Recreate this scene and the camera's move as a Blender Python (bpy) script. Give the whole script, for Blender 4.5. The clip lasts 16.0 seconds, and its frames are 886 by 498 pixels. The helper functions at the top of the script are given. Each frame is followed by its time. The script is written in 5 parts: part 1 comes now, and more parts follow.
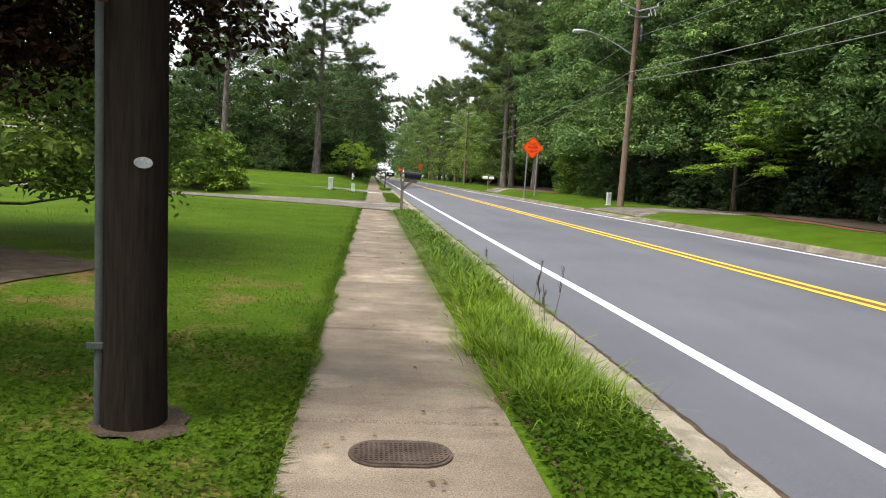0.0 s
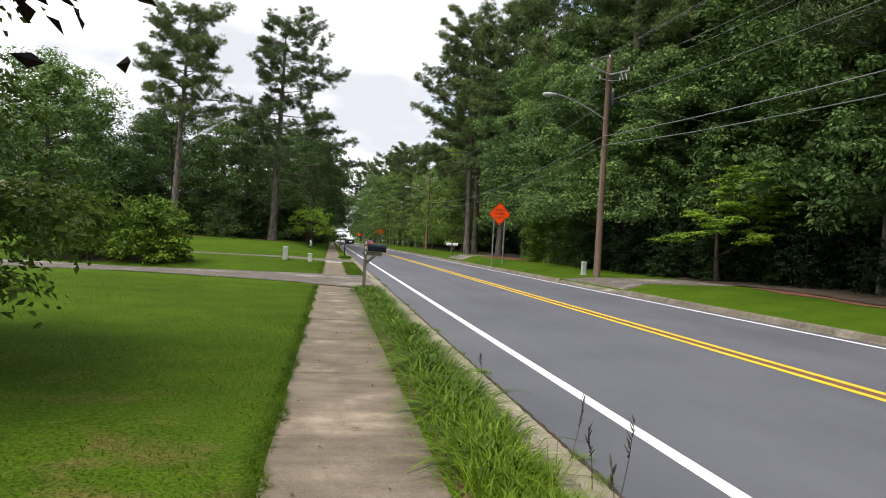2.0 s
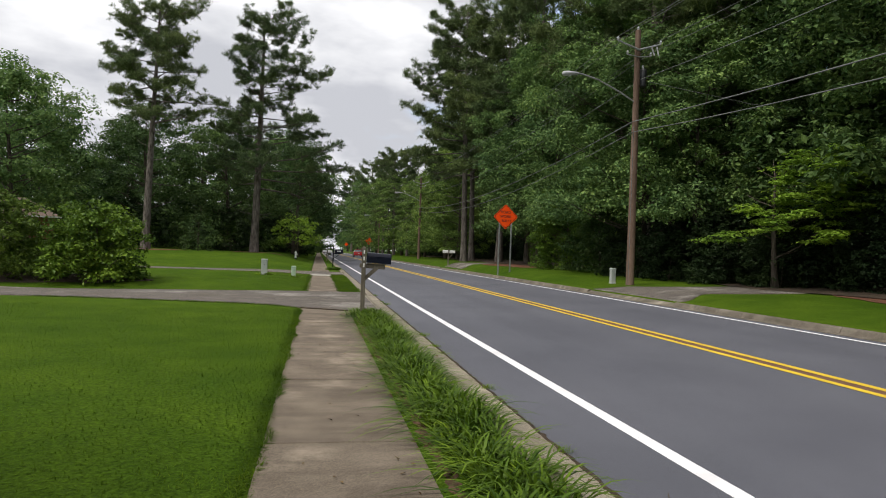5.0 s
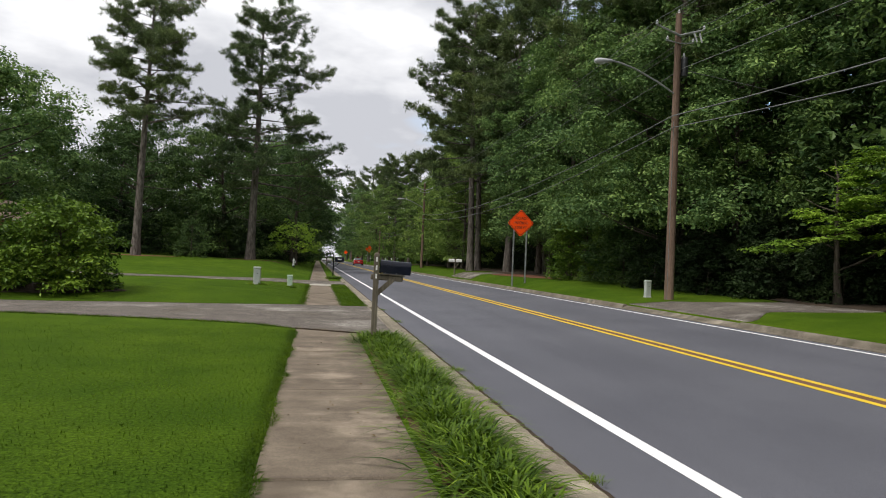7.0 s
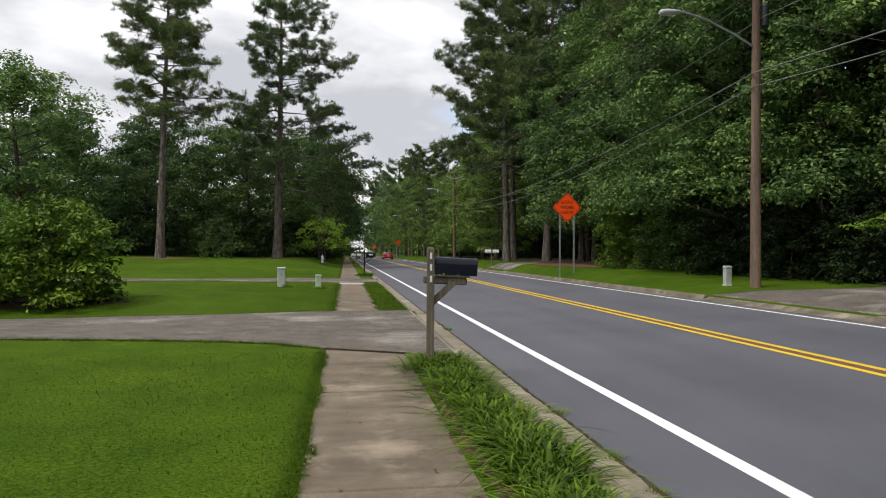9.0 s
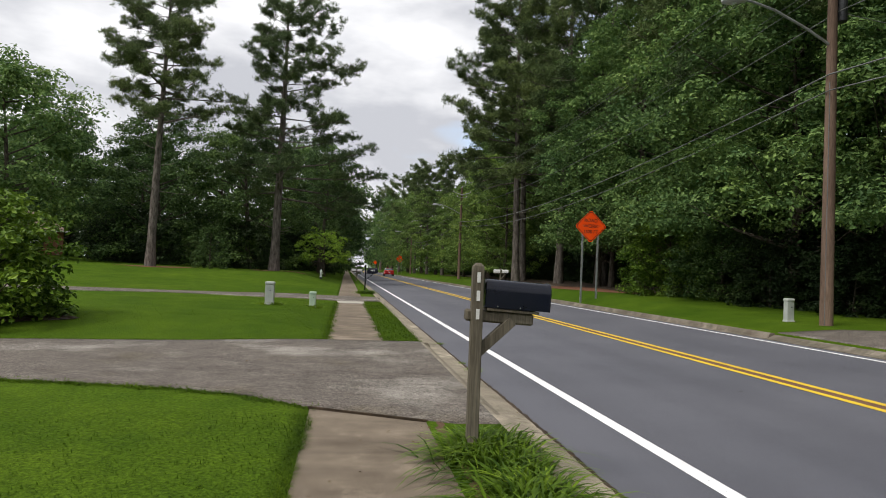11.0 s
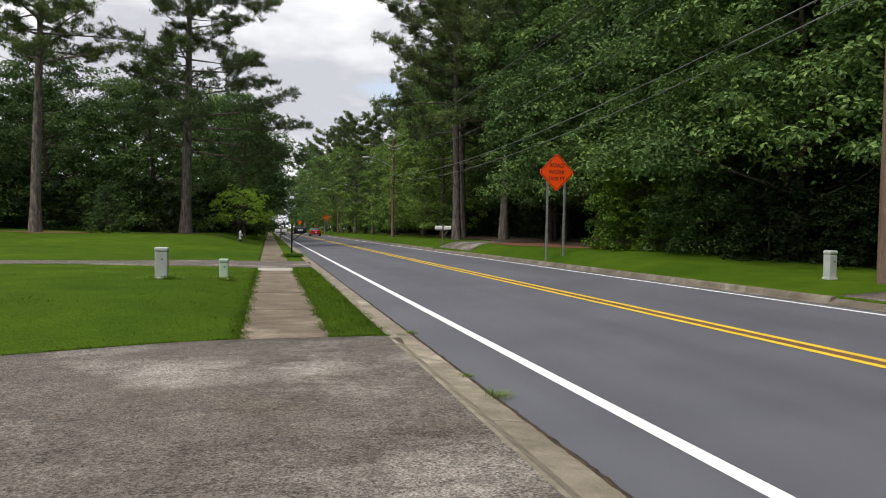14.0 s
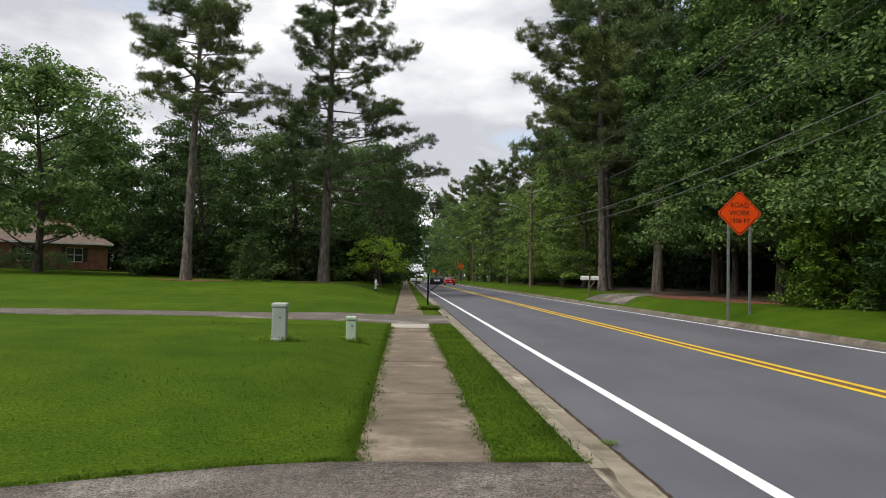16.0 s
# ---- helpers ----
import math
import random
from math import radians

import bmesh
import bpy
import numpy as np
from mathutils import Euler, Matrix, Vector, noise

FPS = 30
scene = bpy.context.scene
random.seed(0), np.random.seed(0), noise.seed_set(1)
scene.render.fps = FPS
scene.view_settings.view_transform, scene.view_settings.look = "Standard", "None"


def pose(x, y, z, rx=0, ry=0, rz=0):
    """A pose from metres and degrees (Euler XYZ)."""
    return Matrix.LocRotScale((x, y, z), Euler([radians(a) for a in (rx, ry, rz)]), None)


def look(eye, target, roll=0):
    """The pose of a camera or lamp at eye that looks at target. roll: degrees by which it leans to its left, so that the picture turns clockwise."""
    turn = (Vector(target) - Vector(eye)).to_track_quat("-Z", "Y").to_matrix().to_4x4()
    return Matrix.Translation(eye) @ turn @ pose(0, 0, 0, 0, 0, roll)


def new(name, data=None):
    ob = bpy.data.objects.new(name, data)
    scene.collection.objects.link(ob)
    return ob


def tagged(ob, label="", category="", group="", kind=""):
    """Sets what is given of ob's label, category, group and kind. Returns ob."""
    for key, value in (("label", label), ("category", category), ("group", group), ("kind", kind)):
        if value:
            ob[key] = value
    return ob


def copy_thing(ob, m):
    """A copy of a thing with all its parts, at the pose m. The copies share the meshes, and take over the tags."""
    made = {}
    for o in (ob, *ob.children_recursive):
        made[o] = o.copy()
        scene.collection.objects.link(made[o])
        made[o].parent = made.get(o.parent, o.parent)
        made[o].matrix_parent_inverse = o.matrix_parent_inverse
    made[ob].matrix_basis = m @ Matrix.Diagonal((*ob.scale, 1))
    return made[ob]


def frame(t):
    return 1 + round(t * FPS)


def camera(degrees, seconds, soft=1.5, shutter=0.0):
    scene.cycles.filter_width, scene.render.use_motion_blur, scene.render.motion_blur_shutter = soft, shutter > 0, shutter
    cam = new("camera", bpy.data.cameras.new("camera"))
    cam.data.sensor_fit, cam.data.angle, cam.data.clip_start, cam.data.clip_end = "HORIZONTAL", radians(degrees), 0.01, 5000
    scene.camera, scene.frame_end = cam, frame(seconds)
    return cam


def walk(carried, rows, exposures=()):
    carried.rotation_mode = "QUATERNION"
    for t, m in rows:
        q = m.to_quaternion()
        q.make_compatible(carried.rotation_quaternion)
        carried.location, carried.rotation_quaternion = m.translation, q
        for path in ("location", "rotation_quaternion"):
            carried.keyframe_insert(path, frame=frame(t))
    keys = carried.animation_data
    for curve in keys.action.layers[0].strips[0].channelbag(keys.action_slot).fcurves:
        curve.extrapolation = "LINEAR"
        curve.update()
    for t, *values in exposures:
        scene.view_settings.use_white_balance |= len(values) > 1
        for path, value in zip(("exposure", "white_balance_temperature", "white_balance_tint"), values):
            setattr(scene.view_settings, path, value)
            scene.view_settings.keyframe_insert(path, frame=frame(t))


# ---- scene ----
cam = camera(67.7, 16.0, soft=1.0)
PATH = [
    (0, (0.267, 2.243, 1.173), (0.492, 4.219, 0.96), 3.7),
    (0.5, (0.332, 2.75, 1.226), (0.78, 4.696, 1.114), 0.4),
    (1, (0.299, 3.248, 1.296), (0.639, 5.205, 1.06), 5.1),
    (1.5, (0.398, 3.82, 1.326), (0.626, 5.804, 1.211), 1.5),
    (2, (0.275, 4.681, 1.384), (0.61, 6.653, 1.371), 3.4),
    (2.5, (0.39, 5.625, 1.326), (0.72, 7.596, 1.414), 1.9),
    (3, (0.355, 6.315, 1.301), (0.669, 8.29, 1.332), 3.4),
    (3.5, (0.379, 7.023, 1.318), (0.852, 8.966, 1.347), 1.3),
    (4, (0.336, 7.764, 1.339), (0.673, 9.736, 1.357), 3.4),
    (6.5, (0.267, 11.307, 1.342), (0.713, 13.257, 1.352), -0.2),
    (7, (0.266, 12.07, 1.311), (0.64, 14.034, 1.351), 2.5),
    (7.5, (0.225, 12.696, 1.323), (0.65, 14.65, 1.356), 2.0),
    (8, (0.234, 13.55, 1.366), (0.545, 15.526, 1.366), 0.6),
    (8.5, (0.249, 14.238, 1.327), (0.665, 16.194, 1.338), 1.4),
    (9, (0.219, 14.951, 1.351), (0.511, 16.929, 1.362), 0.3),
    (11.5, (0.242, 18.617, 1.35), (0.541, 20.593, 1.431), 2.6),
    (12, (0.242, 19.37, 1.328), (0.699, 21.315, 1.413), 0.4),
    (12.5, (0.21, 20.016, 1.312), (0.722, 21.947, 1.41), 5.0),
    (13, (0.214, 20.729, 1.303), (0.697, 22.669, 1.335), 1.8),
    (13.5, (0.225, 21.543, 1.291), (0.644, 23.498, 1.297), 4.2),
    (14, (0.284, 22.359, 1.28), (0.794, 24.292, 1.225), 0.9),
    (14.5, (0.209, 22.945, 1.309), (0.598, 24.906, 1.245), 3.6),
    (15, (0.302, 23.835, 1.297), (0.84, 25.761, 1.27), -0.5),
    (15.5, (0.237, 24.493, 1.303), (0.428, 26.484, 1.266), 2.7),
    (16, (0.297, 25.287, 1.356), (0.411, 27.282, 1.441), 1.2),
]

# exposure: the camera opens up under the dark tree at the start
EXPOSURES = [(0.0, 1.15), (1.0, 1.15), (1.6, 1.0), (2.1, 0.55), (2.6, 0.12), (3.0, -0.2), (3.5, -0.1), (4.0, 0.12), (9.0, 0.2), (13.0, 0.22), (15.0, 0.28), (16.0, 0.22)]
walk(cam, [(t, look(eye, target, roll)) for t, eye, target, roll in PATH], EXPOSURES)

# ---- world and sun: a bright overcast sky with broken cloud ----
world = bpy.data.worlds.new("sky")
scene.world = world
world.use_nodes = True
wt = world.node_tree
wt.nodes.clear()
w_out = wt.nodes.new("ShaderNodeOutputWorld")
w_bg = wt.nodes.new("ShaderNodeBackground")
w_sky = wt.nodes.new("ShaderNodeTexSky")
w_sky.sky_type = "NISHITA"
w_sky.sun_disc = False
w_sky.sun_elevation = radians(60)
w_sky.sun_rotation = radians(244)
w_sky.air_density, w_sky.dust_density = 1.0, 1.5
w_gain = wt.nodes.new("ShaderNodeMixRGB")
w_gain.blend_type = "MULTIPLY"
w_gain.inputs[0].default_value = 1.0
w_gain.inputs[2].default_value = (2.2, 2.2, 2.2, 1)
w_tc = wt.nodes.new("ShaderNodeTexCoord")
w_map = wt.nodes.new("ShaderNodeMapping")
w_map.inputs["Scale"].default_value = (1.0, 1.0, 2.6)
w_map.inputs["Location"].default_value = (0.35, 0.1, 0.4)
w_noise = wt.nodes.new("ShaderNodeTexNoise")
w_noise.inputs["Scale"].default_value = 3.4
w_noise.inputs["Detail"].default_value = 6
w_noise.inputs["Roughness"].default_value = 0.5
w_ramp = wt.nodes.new("ShaderNodeValToRGB")
w_ramp.color_ramp.elements[0].position, w_ramp.color_ramp.elements[0].color = 0.40, (4.9, 5.0, 5.4, 1)
w_ramp.color_ramp.elements[1].position, w_ramp.color_ramp.elements[1].color = 0.60, (9.0, 9.0, 9.15, 1)
w_cover = wt.nodes.new("ShaderNodeTexNoise")
w_cover.inputs["Scale"].default_value = 1.7
w_cover.inputs["Detail"].default_value = 5
w_cr = wt.nodes.new("ShaderNodeValToRGB")
w_cr.color_ramp.elements[0].position = 0.30
w_cr.color_ramp.elements[1].position = 0.42
w_mix = wt.nodes.new("ShaderNodeMixRGB")
for a, b in ((w_tc.outputs["Generated"], w_map.inputs["Vector"]), (w_map.outputs[0], w_noise.inputs["Vector"]), (w_map.outputs[0], w_cover.inputs["Vector"]),
             (w_noise.outputs["Fac"], w_ramp.inputs[0]), (w_cover.outputs["Fac"], w_cr.inputs[0]), (w_sky.outputs[0], w_gain.inputs[1]),
             (w_cr.outputs[0], w_mix.inputs[0]), (w_gain.outputs[0], w_mix.inputs[1]), (w_ramp.outputs[0], w_mix.inputs[2]),
             (w_mix.outputs[0], w_bg.inputs[0]), (w_bg.outputs[0], w_out.inputs[0])):
    wt.links.new(a, b)
w_bg.inputs[1].default_value = 0.11
sun = new("sun", bpy.data.lights.new("sun", "SUN"))
sun.data.energy, sun.data.angle, sun.data.color = 2.7, radians(26), (1.0, 0.95, 0.87)
sun.matrix_world = look((-27, 7, 52), (0, 20, 0))


# ---- materials ----
def nodes_of(name, rough=0.8, metal=0.0, spec=0.3):
    m = bpy.data.materials.new(name)
    m.use_nodes = True
    t = m.node_tree
    b = t.nodes["Principled BSDF"]
    b.inputs["Roughness"].default_value = rough
    b.inputs["Metallic"].default_value = metal
    b.inputs["Specular IOR Level"].default_value = spec
    return m, t, b


def noise_node(t, scale, detail=4, rough=0.55, coord="Object", stretch=(1, 1, 1)):
    tc = t.nodes.new("ShaderNodeTexCoord")
    mp = t.nodes.new("ShaderNodeMapping")
    mp.inputs["Scale"].default_value = stretch
    n = t.nodes.new("ShaderNodeTexNoise")
    n.inputs["Scale"].default_value, n.inputs["Detail"].default_value, n.inputs["Roughness"].default_value = scale, detail, rough
    t.links.new(tc.outputs[coord], mp.inputs[0])
    t.links.new(mp.outputs[0], n.inputs["Vector"])
    return n.outputs["Fac"]


def ramp(t, fac, *stops):
    r = t.nodes.new("ShaderNodeValToRGB")
    e = r.color_ramp.elements
    while len(e) < len(stops):
        e.new(0.5)
    for s, (p, c) in zip(e, stops):
        s.position, s.color = p, (*c, 1)
    t.links.new(fac, r.inputs[0])
    return r.outputs[0]


def mixed(t, fac, a, b, mode="MIX"):
    m = t.nodes.new("ShaderNodeMixRGB")
    m.blend_type = mode
    for i, v in enumerate((fac, a, b)):
        if isinstance(v, (int, float)):
            m.inputs[i].default_value = v
        elif isinstance(v, tuple):
            m.inputs[i].default_value = (*v, 1)
        else:
            t.links.new(v, m.inputs[i])
    return m.outputs[0]


def bump(t, b, fac, strength=0.3, dist=0.01):
    n = t.nodes.new("ShaderNodeBump")
    n.inputs["Strength"].default_value, n.inputs["Distance"].default_value = strength, dist
    t.links.new(fac, n.inputs["Height"])
    t.links.new(n.outputs[0], b.inputs["Normal"])


def surface(name, dark, light, scale=3.0, fine=60.0, rough=0.85, relief=0.3, dist=0.006, metal=0.0, spec=0.3, stretch=(1, 1, 1), tone=0.5, per=0.0):
    """Two colours mixed by a coarse and a fine grain, with fine relief."""
    m, t, b = nodes_of(name, rough, metal, spec)
    big, small = noise_node(t, scale, 5, stretch=stretch), noise_node(t, fine, 3, stretch=stretch)
    c = ramp(t, big, (0.3, dark), (0.7, light))
    grain = ramp(t, small, (0.25, (1 - tone,) * 3), (0.75, (1 + tone * 0.35,) * 3))
    c = mixed(t, 1.0, c, grain, "MULTIPLY")
    if per:
        oi = t.nodes.new("ShaderNodeObjectInfo")
        c = mixed(t, 1.0, c, ramp(t, oi.outputs["Random"], (0, (1 - per,) * 3), (1, (1 + per,) * 3)), "MULTIPLY")
    t.links.new(c, b.inputs["Base Color"])
    if relief:
        bump(t, b, small, relief, dist)
    return m


def leafy(name, dark, light, rough=0.55, through_light=0.25, spec=0.12, clump=0.5):
    """Leaves: colour varies from leaf to leaf and from bough to bough; a little light comes through."""
    m, t, b = nodes_of(name, rough, 0, spec)
    geo = t.nodes.new("ShaderNodeNewGeometry")
    lo, hi = (tuple(a * (1 - u) + b * u for a, b in zip(dark, light)) for u in (0.12, 0.78))
    c = ramp(t, geo.outputs["Random Per Island"], (0.0, lo), (1.0, hi))
    c = mixed(t, 1.0, c, ramp(t, noise_node(t, clump * 0.3, 3), (0.35, (0.75, 0.8, 0.85)), (0.65, (1.2, 1.15, 1.0))), "MULTIPLY")
    c = mixed(t, 1.0, c, ramp(t, noise_node(t, clump, 3), (0.3, (0.65, 0.7, 0.65)), (0.7, (1.2, 1.15, 1.05))), "MULTIPLY")
    oi = t.nodes.new("ShaderNodeObjectInfo")
    c = mixed(t, 1.0, c, ramp(t, oi.outputs["Random"], (0, (0.82, 0.85, 0.85)), (1, (1.15, 1.1, 1.0))), "MULTIPLY")
    t.links.new(c, b.inputs["Base Color"])
    tr = t.nodes.new("ShaderNodeBsdfTranslucent")
    t.links.new(c, tr.inputs[0])
    mx = t.nodes.new("ShaderNodeMixShader")
    mx.inputs[0].default_value = through_light
    out = t.nodes["Material Output"]
    t.links.new(b.outputs[0], mx.inputs[1])
    t.links.new(tr.outputs[0], mx.inputs[2])
    t.links.new(mx.outputs[0], out.inputs[0])
    return m


def lawn_material():
    m, t, b = nodes_of("lawn", 0.95, 0, 0.04)
    big, mid, small = noise_node(t, 0.16, 4), noise_node(t, 1.1, 5), noise_node(t, 38, 4)
    c = ramp(t, big, (0.3, (0.042, 0.088, 0.006)), (0.7, (0.068, 0.120, 0.009)))
    c = mixed(t, 1.0, c, ramp(t, mid, (0.3, (0.75, 0.8, 0.8)), (0.7, (1.2, 1.12, 1.1))), "MULTIPLY")
    c = mixed(t, 1.0, c, ramp(t, small, (0.3, (0.5, 0.52, 0.5)), (0.7, (1.35, 1.3, 1.2))), "MULTIPLY")
    # bare, worn earth near the shaded tree at the start of the pavement
    tc = t.nodes.new("ShaderNodeTexCoord")
    g = t.nodes.new("ShaderNodeTexGradient")
    g.gradient_type = "SPHERICAL"
    mp = t.nodes.new("ShaderNodeMapping")
    mp.vector_type = "TEXTURE"
    mp.inputs["Location"].default_value = (-3.2, 6.0, 0)
    mp.inputs["Scale"].default_value = (4.6, 6.5, 4)
    t.links.new(tc.outputs["Object"], mp.inputs[0])
    t.links.new(mp.outputs[0], g.inputs[0])
    patch = noise_node(t, 1.5, 6, 0.65)
    mul = t.nodes.new("ShaderNodeMath")
    mul.operation = "MULTIPLY"
    near = ramp(t, g.outputs["Fac"], (0.05, (0, 0, 0)), (0.5, (1, 1, 1)))
    t.links.new(near, mul.inputs[0])
    t.links.new(ramp(t, patch, (0.50, (0, 0, 0)), (0.68, (0.8, 0.8, 0.8))), mul.inputs[1])
    earth = ramp(t, small, (0.3, (0.10, 0.055, 0.028)), (0.7, (0.25, 0.14, 0.07)))
    c = mixed(t, mul.outputs[0], c, earth)
    t.links.new(c, b.inputs["Base Color"])
    bump(t, b, small, 0.8, 0.03)
    return m


def asphalt_material():
    m, t, b = nodes_of("asphalt", 0.78, 0, 0.35)
    big, streak, small = noise_node(t, 0.35, 5), noise_node(t, 0.9, 4, stretch=(1, 0.06, 1)), noise_node(t, 210, 2)
    c = ramp(t, big, (0.3, (0.087, 0.089, 0.107)), (0.7, (0.118, 0.120, 0.140)))
    c = mixed(t, 1.0, c, ramp(t, streak, (0.3, (0.86, 0.86, 0.87)), (0.7, (1.08, 1.08, 1.08))), "MULTIPLY")
    c = mixed(t, 1.0, c, ramp(t, small, (0.28, (0.5, 0.5, 0.5)), (0.75, (1.42, 1.42, 1.42))), "MULTIPLY")
    spots = ramp(t, noise_node(t, 2.3, 5, 0.7), (0.235, (0.35, 0.35, 0.35)), (0.27, (1, 1, 1)))
    c = mixed(t, 1.0, c, spots, "MULTIPLY")
    t.links.new(c, b.inputs["Base Color"])
    bump(t, b, small, 0.35, 0.004)
    return m


def concrete_material(name, dark, light, grit=0.5, per=0.07, moss=0.0):
    m, t, b = nodes_of(name, 0.88, 0, 0.25)
    big, streak, small = noise_node(t, 1.6, 6, 0.62), noise_node(t, 4.5, 4, stretch=(0.22, 1, 1)), noise_node(t, 130, 3, 0.7)
    c = ramp(t, big, (0.28, dark), (0.72, light))
    c = mixed(t, 1.0, c, ramp(t, streak, (0.3, (0.78, 0.77, 0.76)), (0.7, (1.16, 1.16, 1.15))), "MULTIPLY")
    c = mixed(t, 1.0, c, ramp(t, small, (0.3, (1 - grit,) * 3), (0.72, (1 + grit * 0.5,) * 3)), "MULTIPLY")
    c = mixed(t, ramp(t, noise_node(t, 0.8, 6, 0.7), (0.55, (0, 0, 0)), (0.75, (0.75,) * 3)), c, tuple(v * 1.55 for v in light))
    if moss:
        c = mixed(t, ramp(t, noise_node(t, 3.0, 6, 0.7), (0.5, (0, 0, 0)), (0.7, (moss,) * 3)), c, (0.05, 0.055, 0.03))
    oi = t.nodes.new("ShaderNodeObjectInfo")
    c = mixed(t, 1.0, c, ramp(t, oi.outputs["Random"], (0, (1 - per,) * 3), (1, (1 + per,) * 3)), "MULTIPLY")
    t.links.new(c, b.inputs["Base Color"])
    bump(t, b, small, 0.4, 0.004)
    return m


def aggregate_material():
    m, t, b = nodes_of("exposed_aggregate", 0.9, 0, 0.2)
    big, mid, small, pebble = noise_node(t, 0.55, 6, 0.6), noise_node(t, 2.6, 6, 0.65), noise_node(t, 62, 3, 0.75), noise_node(t, 24, 2, 0.6)
    c = ramp(t, mid, (0.3, (0.088, 0.076, 0.066)), (0.7, (0.150, 0.131, 0.114)))
    c = mixed(t, ramp(t, big, (0.53, (0, 0, 0)), (0.68, (0.8,) * 3)), c, (0.30, 0.28, 0.25))
    c = mixed(t, ramp(t, noise_node(t, 0.9, 5, 0.6), (0.56, (0, 0, 0)), (0.72, (0.7,) * 3)), c, (0.10, 0.085, 0.06))
    c = mixed(t, 1.0, c, ramp(t, small, (0.34, (0.3,) * 3), (0.66, (1.75,) * 3)), "MULTIPLY")
    c = mixed(t, 1.0, c, ramp(t, pebble, (0.3, (0.7,) * 3), (0.7, (1.25,) * 3)), "MULTIPLY")
    crack = noise_node(t, 0.7, 7, 0.72, stretch=(0.45, 1, 1))
    c = mixed(t, 1.0, c, ramp(t, crack, (0.492, (1,) * 3), (0.4985, (0.32,) * 3), (0.505, (1,) * 3)), "MULTIPLY")
    t.links.new(c, b.inputs["Base Color"])
    bump(t, b, small, 0.7, 0.006)
    return m


def paint_material(name, colour, worn):
    m, t, b = nodes_of(name, 0.7, 0, 0.3)
    wear = ramp(t, noise_node(t, 26, 5, 0.75), (0.30, (1, 1, 1)), (0.36, (0, 0, 0)))
    soil = ramp(t, noise_node(t, 2.0, 4), (0.3, (0.85, 0.84, 0.83)), (0.7, (1.05, 1.05, 1.05)))
    c = mixed(t, wear, mixed(t, 1.0, colour, soil, "MULTIPLY"), worn)
    t.links.new(c, b.inputs["Base Color"])
    bump(t, b, noise_node(t, 200, 2), 0.3, 0.003)
    return m


def bark_material(name, dark, light, scale=7.0):
    m, t, b = nodes_of(name, 0.95, 0, 0.1)
    rid = noise_node(t, scale, 6, 0.7, stretch=(1, 1, 0.22))
    c = ramp(t, rid, (0.35, dark), (0.65, light))
    t.links.new(c, b.inputs["Base Color"])
    bump(t, b, rid, 0.9, 0.05)
    return m


LAWN = lawn_material()
ASPHALT = asphalt_material()
WALK = concrete_material("pavement_concrete", (0.125, 0.098, 0.072), (0.250, 0.205, 0.156), 0.6)
KERB = concrete_material("kerb_concrete", (0.22, 0.19, 0.145), (0.38, 0.335, 0.265), 0.6, 0.1, 0.5)
OLD_KERB = concrete_material("weathered_kerb", (0.12, 0.10, 0.075), (0.24, 0.21, 0.17), 0.5, 0.1, 0.6)
DRIVE = aggregate_material()
WHITE_LINE = paint_material("white_road_paint", (0.82, 0.82, 0.84), (0.3, 0.3, 0.32))
YELLOW_LINE = paint_material("yellow_road_paint", (0.68, 0.48, 0.035), (0.38, 0.28, 0.1))
LINE_GAP = surface("stained_gap", (0.15, 0.075, 0.045), (0.20, 0.11, 0.07), 4, 120, 0.8)
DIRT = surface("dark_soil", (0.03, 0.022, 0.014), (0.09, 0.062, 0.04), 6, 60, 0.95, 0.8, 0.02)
SOIL = surface("red_brown_soil", (0.07, 0.040, 0.024), (0.17, 0.098, 0.058), 5, 60, 0.95, 0.8, 0.02)
MULCH = surface("pine_straw", (0.11, 0.045, 0.024), (0.23, 0.10, 0.055), 3, 45, 0.95, 0.9, 0.04)
LITTER = surface("forest_litter", (0.035, 0.026, 0.017), (0.09, 0.062, 0.04), 1.5, 25, 0.95, 0.9, 0.04)
PINE_BARK = bark_material("pine_bark", (0.045, 0.038, 0.033), (0.20, 0.175, 0.155))
BARK = bark_material("tree_bark", (0.035, 0.028, 0.022), (0.13, 0.11, 0.09), 9)
POLE_WOOD = surface("creosoted_pole", (0.10, 0.064, 0.046), (0.27, 0.185, 0.135), 2.2, 55, 0.9, 0.6, 0.01, stretch=(1, 1, 0.08))
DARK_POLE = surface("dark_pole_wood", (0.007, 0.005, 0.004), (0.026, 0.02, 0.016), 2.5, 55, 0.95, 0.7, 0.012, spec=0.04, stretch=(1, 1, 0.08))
POST_WOOD = surface("weathered_post_wood", (0.075, 0.062, 0.043), (0.24, 0.21, 0.16), 3.2, 75, 0.9, 0.7, 0.006, stretch=(1, 1, 0.07))
STEEL = surface("galvanised_steel", (0.30, 0.31, 0.32), (0.48, 0.49, 0.50), 5, 80, 0.5, 0.1, 0.002, 0.7)
DARK_METAL = surface("dark_metal", (0.03, 0.032, 0.034), (0.07, 0.072, 0.076), 5, 80, 0.5, 0.1, 0.002, 0.6)
IRON = surface("rusted_iron", (0.05, 0.036, 0.028), (0.13, 0.095, 0.075), 8, 90, 0.75, 0.4, 0.003, 0.5)
BLACK_BOX = surface("black_enamel", (0.004, 0.005, 0.010), (0.007, 0.009, 0.018), 3, 150, 0.2, 0.04, 0.001, spec=0.3, tone=0.15)
